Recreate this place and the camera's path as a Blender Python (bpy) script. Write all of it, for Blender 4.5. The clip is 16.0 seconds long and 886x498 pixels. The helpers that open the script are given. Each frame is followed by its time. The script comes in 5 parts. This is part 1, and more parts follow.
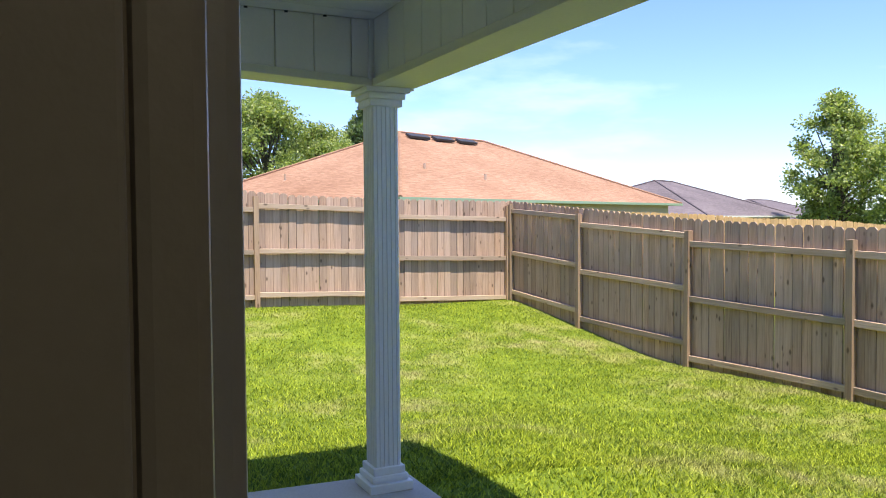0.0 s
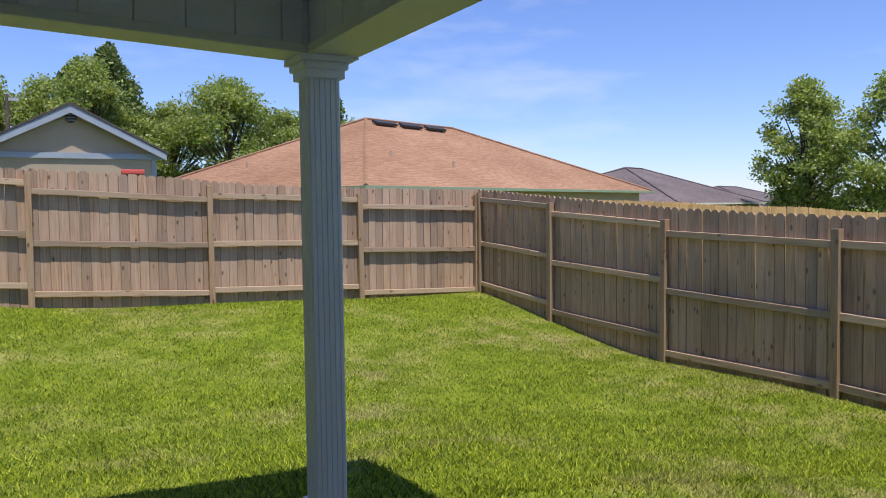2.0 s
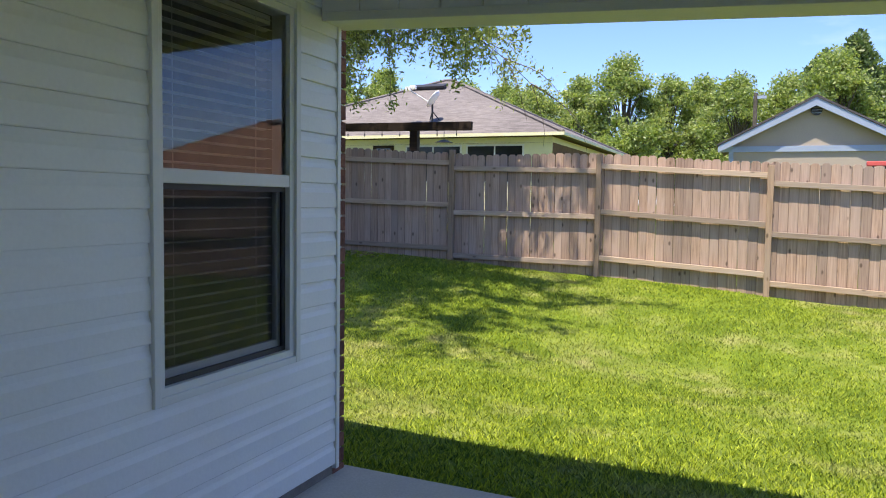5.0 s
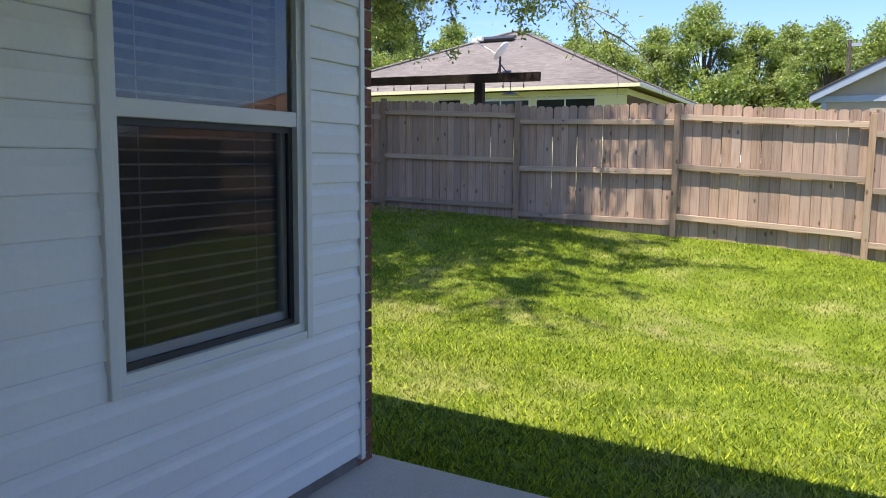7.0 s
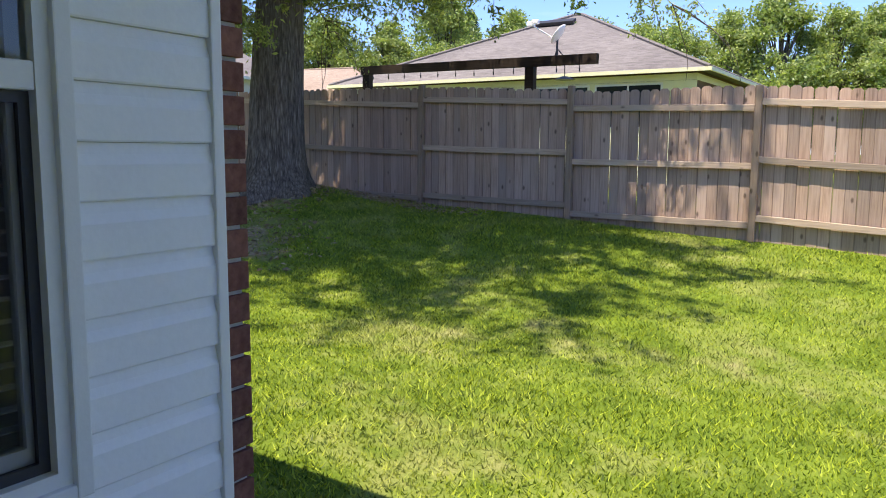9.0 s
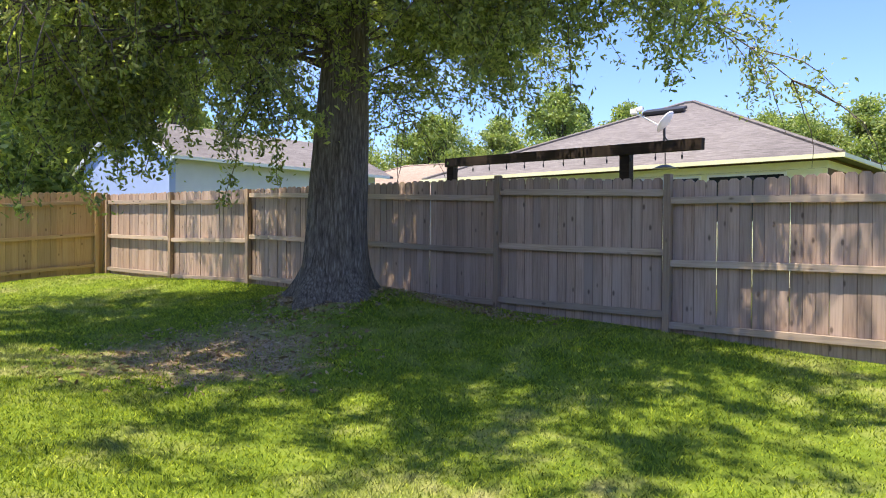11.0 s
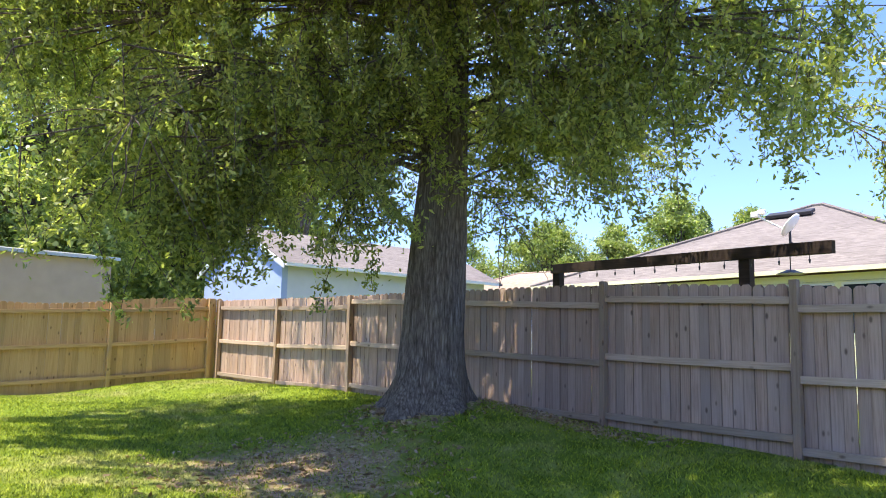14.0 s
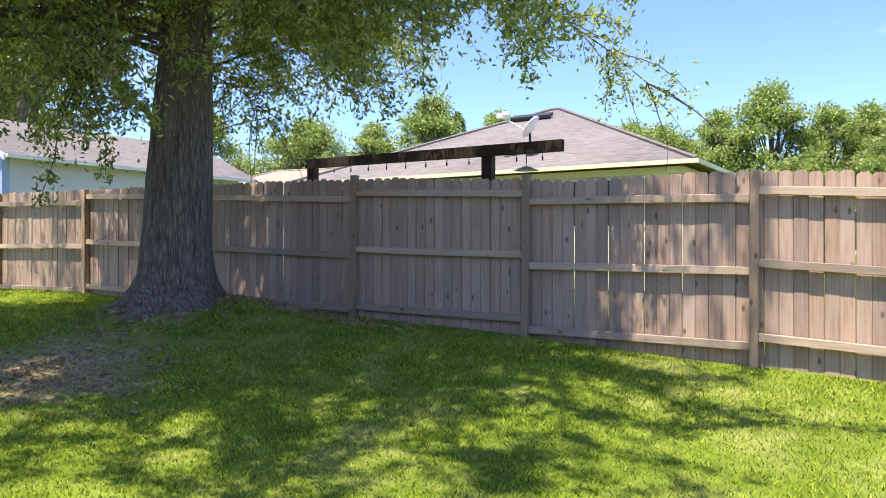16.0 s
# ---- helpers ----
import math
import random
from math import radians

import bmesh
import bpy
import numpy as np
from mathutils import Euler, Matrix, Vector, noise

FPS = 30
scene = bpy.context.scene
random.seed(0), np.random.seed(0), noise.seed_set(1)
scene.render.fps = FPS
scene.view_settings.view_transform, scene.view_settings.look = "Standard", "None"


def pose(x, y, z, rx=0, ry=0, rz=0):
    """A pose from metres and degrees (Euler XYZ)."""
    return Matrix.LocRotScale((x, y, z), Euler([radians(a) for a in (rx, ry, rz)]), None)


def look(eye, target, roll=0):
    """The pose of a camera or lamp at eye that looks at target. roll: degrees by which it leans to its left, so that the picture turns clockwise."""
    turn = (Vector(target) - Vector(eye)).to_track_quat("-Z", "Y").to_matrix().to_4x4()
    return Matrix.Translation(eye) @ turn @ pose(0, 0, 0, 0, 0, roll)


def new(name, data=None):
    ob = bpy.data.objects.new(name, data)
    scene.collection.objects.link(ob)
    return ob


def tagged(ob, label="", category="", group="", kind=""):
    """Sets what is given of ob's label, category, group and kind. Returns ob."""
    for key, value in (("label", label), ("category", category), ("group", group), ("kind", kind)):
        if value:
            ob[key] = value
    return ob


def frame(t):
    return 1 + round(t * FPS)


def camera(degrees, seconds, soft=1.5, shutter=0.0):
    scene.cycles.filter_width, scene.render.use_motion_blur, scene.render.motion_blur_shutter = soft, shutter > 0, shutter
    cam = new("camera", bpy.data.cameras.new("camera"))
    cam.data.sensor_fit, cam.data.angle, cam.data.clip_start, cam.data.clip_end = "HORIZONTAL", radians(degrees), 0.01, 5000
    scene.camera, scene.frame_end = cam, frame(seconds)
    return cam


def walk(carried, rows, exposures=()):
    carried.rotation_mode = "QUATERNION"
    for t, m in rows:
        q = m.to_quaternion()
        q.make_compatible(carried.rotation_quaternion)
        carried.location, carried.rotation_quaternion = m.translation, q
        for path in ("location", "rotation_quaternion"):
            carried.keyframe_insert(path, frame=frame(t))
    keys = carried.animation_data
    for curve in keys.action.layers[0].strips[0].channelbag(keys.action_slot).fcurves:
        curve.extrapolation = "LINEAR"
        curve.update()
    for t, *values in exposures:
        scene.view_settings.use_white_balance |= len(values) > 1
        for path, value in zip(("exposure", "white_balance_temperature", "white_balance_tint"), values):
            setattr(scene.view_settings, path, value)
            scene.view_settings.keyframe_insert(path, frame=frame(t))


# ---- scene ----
cam = camera(59.3, 16.0, soft=1.0)
PATH = [
    (0, (-0.133, -0.731, 1.374), (0.748, 1.062, 1.298), -0.4),
    (0.5, (-0.029, -0.534, 1.397), (0.873, 1.249, 1.317), -0.6),
    (1, (0.091, -0.379, 1.401), (1.013, 1.393, 1.310), -0.7),
    (1.5, (0.168, -0.275, 1.398), (1.105, 1.490, 1.297), -0.7),
    (2, (0.230, -0.190, 1.395), (1.177, 1.568, 1.288), -0.7),
    (2.5, (0.301, -0.113, 1.389), (1.128, 1.705, 1.280), -0.7),
    (2.8, (0.328, -0.087, 1.380), (0.906, 1.824, 1.275), -0.7),
    (3, (0.328, -0.091, 1.373), (0.716, 1.868, 1.269), -0.9),
    (3.5, (0.289, -0.120, 1.360), (0.228, 1.877, 1.257), -0.4),
    (4, (0.243, -0.117, 1.372), (-0.172, 1.836, 1.260), 0.3),
    (4.5, (0.205, -0.109, 1.380), (-0.458, 1.775, 1.265), 0.8),
    (4.7, (0.190, -0.104, 1.380), (-0.522, 1.761, 1.265), 0.8),
    (6.8, (0.070, 0.485, 1.320), (-0.785, 2.279, 1.096), 0.8),
    (7, (0.030, 0.571, 1.318), (-0.882, 2.336, 1.088), 0.5),
    (7.5, (-0.078, 0.834, 1.319), (-1.030, 2.577, 1.077), 0.5),
    (8, (-0.170, 1.150, 1.317), (-1.157, 2.872, 1.068), 0.5),
    (8.2, (-0.203, 1.286, 1.317), (-1.200, 3.002, 1.071), 0.3),
    (10.3, (-0.642, 3.332, 1.362), (-1.806, 4.942, 1.128), 0.2),
    (10.5, (-0.671, 3.465, 1.372), (-1.855, 5.068, 1.202), 0.2),
    (11, (-0.746, 3.768, 1.391), (-2.050, 5.284, 1.379), 0.4),
    (11.5, (-0.825, 4.000, 1.397), (-2.237, 5.415, 1.461), 0.7),
    (12, (-0.895, 4.154, 1.410), (-2.336, 5.534, 1.556), 0.9),
    (12.5, (-0.939, 4.247, 1.426), (-2.399, 5.603, 1.604), 1.0),
    (13, (-0.954, 4.292, 1.448), (-2.421, 5.633, 1.675), 1.0),
    (13.5, (-0.949, 4.313, 1.444), (-2.437, 5.626, 1.685), 1.1),
    (14, (-0.932, 4.327, 1.410), (-2.437, 5.619, 1.670), 1.2),
    (14.5, (-0.918, 4.337, 1.382), (-2.439, 5.628, 1.531), 1.1),
    (15, (-0.912, 4.340, 1.374), (-2.435, 5.636, 1.412), 0.8),
    (15.5, (-0.886, 4.354, 1.360), (-2.270, 5.797, 1.385), 0.5),
    (16, (-0.836, 4.429, 1.328), (-1.891, 6.128, 1.338), 0.1),
]
EXPOSURES = [(0.0, 1.5), (0.5, 1.28), (1.0, 0.88), (1.5, 0.74), (2.5, 0.66), (3.5, 0.8), (4.2, 1.25), (6.8, 1.4), (8.2, 1.4), (10.3, 1.4), (12.5, 1.82), (14.5, 1.85), (16.0, 1.65)]
walk(cam, [(t, look(eye, target, roll)) for t, eye, target, roll in PATH], EXPOSURES)

# ---- light: clear early-summer noon, sun high behind the house ----
SUN_WAY = Vector((0.03, 0.34, -1.0)).normalized()
sun_data = bpy.data.lights.new("sun", "SUN")
sun_data.energy, sun_data.angle, sun_data.color = 3.45, radians(0.53), (1.0, 0.9, 0.76)
sun = new("sun", sun_data)
sun.rotation_euler = SUN_WAY.to_track_quat("-Z", "Y").to_euler()
sun.location = (0, 0, 30)
world = bpy.data.worlds.new("sky")
scene.world = world
world.use_nodes = True
wt = world.node_tree
wt.nodes.clear()
w_out, w_bg, w_sky = (wt.nodes.new(k) for k in ("ShaderNodeOutputWorld", "ShaderNodeBackground", "ShaderNodeTexSky"))
w_sky.sky_type, w_sky.sun_disc = "NISHITA", False
w_sky.sun_elevation = math.asin(-SUN_WAY.z)
w_sky.sun_rotation = math.atan2(-SUN_WAY.x, -SUN_WAY.y)
w_sky.air_density, w_sky.dust_density, w_sky.ozone_density = 1.0, 0.05, 2.5
w_bg.inputs["Strength"].default_value = 0.11
w_co, w_map, w_noise, w_ramp, w_mix = (wt.nodes.new(k) for k in ("ShaderNodeTexCoord", "ShaderNodeMapping", "ShaderNodeTexNoise", "ShaderNodeValToRGB", "ShaderNodeMixRGB"))
w_map.inputs["Scale"].default_value = (1.3, 1.3, 5.0)
w_map.inputs["Location"].default_value = (0.4, 0.1, 0.3)
w_noise.inputs["Scale"].default_value, w_noise.inputs["Detail"].default_value, w_noise.inputs["Roughness"].default_value = 1.9, 7.0, 0.55
w_ramp.color_ramp.elements[0].position, w_ramp.color_ramp.elements[1].position = 0.54, 0.86
w_ramp.color_ramp.elements[1].color = (0.75, 0.75, 0.75, 1)
w_mix.inputs[2].default_value = (5.0, 5.3, 5.7, 1)
wt.links.new(w_co.outputs["Generated"], w_map.inputs[0])
wt.links.new(w_map.outputs[0], w_noise.inputs["Vector"])
wt.links.new(w_noise.outputs["Fac"], w_ramp.inputs[0])
wt.links.new(w_ramp.outputs[0], w_mix.inputs[0])
w_tint = wt.nodes.new("ShaderNodeMixRGB")
w_tint.blend_type = "MULTIPLY"
w_tint.inputs[0].default_value, w_tint.inputs[2].default_value = 1.0, (0.63, 0.69, 1.0, 1)
wt.links.new(w_sky.outputs[0], w_tint.inputs[1])
wt.links.new(w_tint.outputs[0], w_mix.inputs[1])
wt.links.new(w_mix.outputs[0], w_bg.inputs[0])
wt.links.new(w_bg.outputs[0], w_out.inputs[0])


# ---- materials ----
class Mat:
    """A node material under construction."""

    def __init__(self, name):
        self.m = bpy.data.materials.new(name)
        self.m.use_nodes = True
        self.t = self.m.node_tree
        self.p = self.t.nodes["Principled BSDF"]
        self.co = self.n("ShaderNodeTexCoord").outputs["Object"]

    def n(self, kind, **ins):
        node = self.t.nodes.new(kind)
        for k, v in ins.items():
            self.put(node.inputs[k.replace("_", " ")], v)
        return node

    def put(self, sock, v):
        if isinstance(v, bpy.types.NodeSocket):
            self.t.links.new(v, sock)
        else:
            sock.default_value = v

    def noise(self, scale, detail=4.0, stretch=(1, 1, 1), rough=0.55, world_space=False):
        src = self.n("ShaderNodeNewGeometry").outputs["Position"] if world_space else self.co
        mp = self.n("ShaderNodeMapping", Vector=src, Scale=stretch)
        return self.n("ShaderNodeTexNoise", Vector=mp.outputs[0], Scale=scale, Detail=detail, Roughness=rough).outputs["Fac"]

    def ramp(self, fac, stops):
        r = self.n("ShaderNodeValToRGB", Fac=fac)
        e = r.color_ramp.elements
        while len(e) < len(stops):
            e.new(0.5)
        for el, (pos, col) in zip(e, stops):
            el.position, el.color = pos, (*col, 1)
        return r.outputs[0]

    def mix(self, fac, a, b, kind="MIX"):
        x = self.n("ShaderNodeMixRGB")
        x.blend_type = kind
        self.put(x.inputs[0], fac)
        self.put(x.inputs[1], a if not isinstance(a, tuple) else (*a, 1))
        self.put(x.inputs[2], b if not isinstance(b, tuple) else (*b, 1))
        return x.outputs[0]

    def math(self, op, a, b=0.0):
        x = self.n("ShaderNodeMath")
        x.operation = op
        self.put(x.inputs[0], a)
        self.put(x.inputs[1], b)
        return x.outputs[0]

    def finish(self, color, rough=0.7, bump=None, strength=0.3, dist=0.01, metal=0.0, spec=0.5):
        self.put(self.p.inputs["Base Color"], color if not isinstance(color, tuple) else (*color, 1))
        self.put(self.p.inputs["Roughness"], rough)
        self.p.inputs["Metallic"].default_value = metal
        self.p.inputs["Specular IOR Level"].default_value = spec
        if bump is not None:
            b = self.n("ShaderNodeBump", Height=bump, Strength=strength, Distance=dist)
            self.t.links.new(b.outputs[0], self.p.inputs["Normal"])
        return self.m


def plain(name, col, rough=0.6, var=0.12, scale=3.0, fine=60.0, bump=0.15, metal=0.0, spec=0.5):
    """Paint or plastic with slow stains and a fine grain."""
    a = Mat(name)
    lo = tuple(c * (1 - var) for c in col)
    hi = tuple(min(1.0, c * (1 + var * 0.6)) for c in col)
    big = a.noise(scale, 5)
    small = a.noise(fine, 3)
    c = a.ramp(a.math("ADD", a.math("MULTIPLY", big, 0.7), a.math("MULTIPLY", small, 0.3)), [(0.3, lo), (0.7, hi)])
    return a.finish(c, rough, small, bump, 0.004, metal, spec)


def timber(name, tones, grey, axis=2, rnd=0.35, knots=True, edge=0.0):
    """Weathered softwood: long grain along an axis, knots, grey patches, each piece its own tone."""
    a = Mat(name)
    stretch = [22.0, 22.0, 22.0]
    stretch[axis] = 0.9
    raw = a.co
    info = a.n("ShaderNodeObjectInfo").outputs["Random"]
    off = a.n("ShaderNodeVectorMath", )
    off.operation = "ADD"
    a.t.links.new(a.co, off.inputs[0])
    comb = a.n("ShaderNodeCombineXYZ", X=a.math("MULTIPLY", info, 37.0), Y=a.math("MULTIPLY", info, 91.0), Z=a.math("MULTIPLY", info, 53.0))
    a.t.links.new(comb.outputs[0], off.inputs[1])
    a.co = off.outputs[0]
    grain = a.noise(2.2, 6, tuple(stretch), 0.65)
    patch = a.noise(1.4, 4, tuple(1.0 if i != axis else 0.6 for i in range(3)))
    col = a.ramp(grain, [(0.25, tones[0]), (0.5, tones[1]), (0.78, tones[2])])
    col = a.mix(a.ramp(patch, [(0.35, (0, 0, 0)), (0.7, (0.75, 0.75, 0.75))]), col, grey)
    tone = a.ramp(info, [(0.0, (1 - rnd,) * 3), (0.45, (1.0, 0.97, 0.93)), (1.0, (1 + rnd * 0.5, 1 + rnd * 0.42, 1 + rnd * 0.3))])
    col = a.mix(1.0, col, tone, "MULTIPLY")
    if knots:
        st = [6.5, 6.5, 6.5]
        st[axis] = 3.2
        mp = a.n("ShaderNodeMapping", Vector=a.co, Scale=tuple(st))
        v = a.n("ShaderNodeTexVoronoi", Vector=mp.outputs[0], Scale=1.0)
        col = a.mix(a.ramp(v.outputs["Distance"], [(0.07, (0.75, 0.75, 0.75)), (0.16, (0, 0, 0))]), col, tuple(t * 0.35 for t in tones[0]))
    if edge:        # long edges darkened: water stain, plus the joints' shade put into the colour
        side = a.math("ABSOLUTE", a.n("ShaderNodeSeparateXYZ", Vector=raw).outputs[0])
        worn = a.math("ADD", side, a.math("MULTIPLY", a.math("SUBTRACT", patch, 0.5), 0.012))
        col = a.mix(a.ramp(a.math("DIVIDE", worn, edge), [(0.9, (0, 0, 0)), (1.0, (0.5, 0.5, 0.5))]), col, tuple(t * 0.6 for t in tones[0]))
    return a.finish(col, 0.85, grain, 0.6, 0.005, 0, 0.25)


def shingles(name, tones, course=0.14):
    """Asphalt shingles: granules, blotches and courses that follow the height."""
    a = Mat(name)
    pos = a.n("ShaderNodeNewGeometry").outputs["Position"]
    xyz = a.n("ShaderNodeSeparateXYZ", Vector=pos)
    saw = a.math("FRACT", a.math("MULTIPLY", xyz.outputs[2], 1.0 / (course * 0.38)))
    mp = a.n("ShaderNodeMapping", Vector=pos, Scale=(4.5, 4.5, 40.0))
    tab = a.n("ShaderNodeTexVoronoi", Vector=mp.outputs[0], Scale=1.0)
    big = a.noise(0.35, 5, world_space=True)
    gran = a.noise(40, 3, world_space=True)
    col = a.ramp(a.math("ADD", a.math("MULTIPLY", big, 0.55), a.math("MULTIPLY", gran, 0.45)), [(0.3, tones[0]), (0.7, tones[1])])
    bw = a.n("ShaderNodeRGBToBW", Color=tab.outputs["Color"]).outputs[0]
    col = a.mix(0.3, col, bw, "SOFT_LIGHT")
    col = a.mix(a.ramp(saw, [(0.0, (0.55, 0.55, 0.55)), (0.22, (0, 0, 0))]), col, tuple(t * 0.55 for t in tones[0]))
    return a.finish(col, 0.92, saw, 0.5, 0.02, 0, 0.2)


def leaf_mat(name, dark, mid, light, trans=0.35):
    a = Mat(name)
    isl = a.n("ShaderNodeNewGeometry").outputs["Random Per Island"]
    big = a.noise(0.5, 3, world_space=True)
    col = a.ramp(a.math("ADD", a.math("MULTIPLY", isl, 0.65), a.math("MULTIPLY", big, 0.4)), [(0.12, dark), (0.5, mid), (0.95, light)])
    a.finish(col, 0.38, spec=0.5)
    tr = a.n("ShaderNodeBsdfTranslucent")
    a.t.links.new(a.mix(1.0, col, (1.25, 1.35, 0.6), "MULTIPLY"), tr.inputs[0])
    mx = a.n("ShaderNodeMixShader")
    mx.inputs[0].default_value = trans
    a.t.links.new(a.p.outputs[0], mx.inputs[1])
    a.t.links.new(tr.outputs[0], mx.inputs[2])
    a.t.links.new(mx.outputs[0], a.t.nodes["Material Output"].inputs[0])
    return a.m


def bark_mat(name, lo, hi, lichen=0.4):
    a = Mat(name)
    mp = a.n("ShaderNodeMapping", Vector=a.co, Scale=(17, 17, 2.6))
    v = a.n("ShaderNodeTexVoronoi", Vector=mp.outputs[0], Scale=1.6)
    v.feature = "DISTANCE_TO_EDGE"
    g = a.noise(3.5, 8, (6, 6, 0.55), 0.75)
    ridge = a.math("ADD", a.math("MULTIPLY", v.outputs["Distance"], 0.45), a.math("MULTIPLY", g, 0.95))
    col = a.ramp(ridge, [(0.36, tuple(c * 0.4 for c in lo)), (0.52, lo), (0.78, hi)])
    spots = a.noise(14, 5, (1, 1, 0.8))
    patch = a.noise(1.1, 3)
    m = a.math("MULTIPLY", a.ramp(spots, [(0.6, (0, 0, 0)), (0.72, (1, 1, 1))]), a.ramp(patch, [(0.4, (0, 0, 0)), (0.65, (lichen,) * 3)]))
    col = a.mix(m, col, (0.34, 0.34, 0.31))
    return a.finish(col, 0.95, ridge, 0.9, 0.03, 0, 0.15)


def lawn_mat():
    a = Mat("lawn_soil_and_turf")
    big = a.noise(0.45, 5, world_space=True, rough=0.6)
    mid = a.noise(2.2, 5, world_space=True)
    fine = a.noise(55, 4, (1, 1, 1), 0.7, world_space=True)
    mixv = a.math("ADD", a.math("MULTIPLY", mid, 0.55), a.math("MULTIPLY", fine, 0.45))
    col = a.ramp(mixv, [(0.25, (0.045, 0.07, 0.01)), (0.5, (0.14, 0.2, 0.02)), (0.75, (0.26, 0.31, 0.045))])
    dry = a.math("MULTIPLY", a.ramp(big, [(0.43, (0, 0, 0)), (0.62, (1, 1, 1))]), a.ramp(mid, [(0.4, (0, 0, 0)), (0.7, (0.7, 0.7, 0.7))]))
    col = a.mix(dry, col, a.ramp(fine, [(0.3, (0.22, 0.2, 0.08)), (0.7, (0.5, 0.43, 0.22))]))
    # bare leaf-strewn earth round the tree
    pos = a.n("ShaderNodeNewGeometry").outputs["Position"]
    def worn(cx, cy, kx, ky):
        rel = a.n("ShaderNodeVectorMath")
        rel.operation = "SUBTRACT"
        a.t.links.new(pos, rel.inputs[0])
        rel.inputs[1].default_value = (cx, cy, 0.0)
        sc = a.n("ShaderNodeVectorMath")
        sc.operation = "MULTIPLY"
        a.t.links.new(rel.outputs[0], sc.inputs[0])
        sc.inputs[1].default_value = (kx, ky, 0.0)
        ln = a.n("ShaderNodeVectorMath")
        ln.operation = "LENGTH"
        a.t.links.new(sc.outputs[0], ln.inputs[0])
        return a.ramp(a.math("ADD", ln.outputs["Value"], a.math("MULTIPLY", a.math("SUBTRACT", mid, 0.5), 1.8)), [(0.5, (0.95, 0.95, 0.95)), (0.95, (0, 0, 0))])

    bare = a.mix(1.0, worn(*BARE[0]), worn(*BARE[1]), "LIGHTEN")
    bare = a.mix(1.0, bare, worn(*BARE[2]), "LIGHTEN")
    earth = a.ramp(a.noise(16, 6, world_space=True, rough=0.75), [(0.3, (0.14, 0.09, 0.05)), (0.5, (0.36, 0.25, 0.155)), (0.68, (0.56, 0.44, 0.3))])
    col = a.mix(bare, col, earth)
    return a.finish(col, 0.95, mixv, 0.8, 0.03, 0, 0.1)


def grass_mat():
    """Blades that dry out in patches, as the turf below them does."""
    a = Mat("grass_blades")
    isl = a.n("ShaderNodeNewGeometry").outputs["Random Per Island"]
    big = a.noise(0.45, 5, world_space=True, rough=0.6)
    mid = a.noise(2.2, 5, world_space=True)
    col = a.ramp(a.math("ADD", a.math("MULTIPLY", isl, 0.8), a.math("MULTIPLY", mid, 0.25)), [(0.2, (0.07, 0.12, 0.012)), (0.5, (0.25, 0.33, 0.022)), (0.95, (0.56, 0.63, 0.055))])
    dry = a.math("MULTIPLY", a.ramp(big, [(0.5, (0, 0, 0)), (0.68, (1, 1, 1))]), a.ramp(mid, [(0.38, (0, 0, 0)), (0.62, (0.85, 0.85, 0.85))]))
    col = a.mix(dry, col, a.ramp(isl, [(0.0, (0.2, 0.18, 0.08)), (1.0, (0.52, 0.46, 0.26))]))
    a.finish(col, 0.55, spec=0.3)
    tr = a.n("ShaderNodeBsdfTranslucent")
    a.t.links.new(col, tr.inputs[0])
    mx = a.n("ShaderNodeMixShader")
    mx.inputs[0].default_value = 0.4
    a.t.links.new(a.p.outputs[0], mx.inputs[1])
    a.t.links.new(tr.outputs[0], mx.inputs[2])
    a.t.links.new(mx.outputs[0], a.t.nodes["Material Output"].inputs[0])
    return a.m


def concrete_mat():
    a = Mat("patio_concrete")
    big, fine = a.noise(1.3, 6), a.noise(90, 4)
    col = a.ramp(a.math("ADD", a.math("MULTIPLY", big, 0.6), a.math("MULTIPLY", fine, 0.4)), [(0.3, (0.42, 0.38, 0.31)), (0.7, (0.64, 0.59, 0.5))])
    return a.finish(col, 0.9, fine, 0.3, 0.004, 0, 0.2)


def brick_mat():
    a = Mat("red_brown_brick")
    r = a.n("ShaderNodeObjectInfo").outputs["Random"]
    n = a.noise(40, 5)
    col = a.ramp(r, [(0.0, (0.1, 0.035, 0.025)), (0.5, (0.19, 0.065, 0.045)), (1.0, (0.27, 0.11, 0.075))])
    col = a.mix(0.35, col, a.ramp(n, [(0.3, (0.05, 0.03, 0.03)), (0.7, (0.4, 0.22, 0.16))]))
    return a.finish(col, 0.9, n, 0.5, 0.004, 0, 0.2)


def glass_mat():
    a = Mat("window_glass")
    tr = a.n("ShaderNodeBsdfTransparent")
    tr.inputs[0].default_value = (0.93, 0.96, 0.95, 1)
    gl = a.n("ShaderNodeBsdfGlossy")
    gl.inputs["Roughness"].default_value = 0.005
    fr = a.n("ShaderNodeFresnel", IOR=1.75)
    mx = a.n("ShaderNodeMixShader")
    a.t.links.new(fr.outputs[0], mx.inputs[0])
    a.t.links.new(tr.outputs[0], mx.inputs[1])
    a.t.links.new(gl.outputs[0], mx.inputs[2])
    a.t.links.new(mx.outputs[0], a.t.nodes["Material Output"].inputs[0])
    return a.m


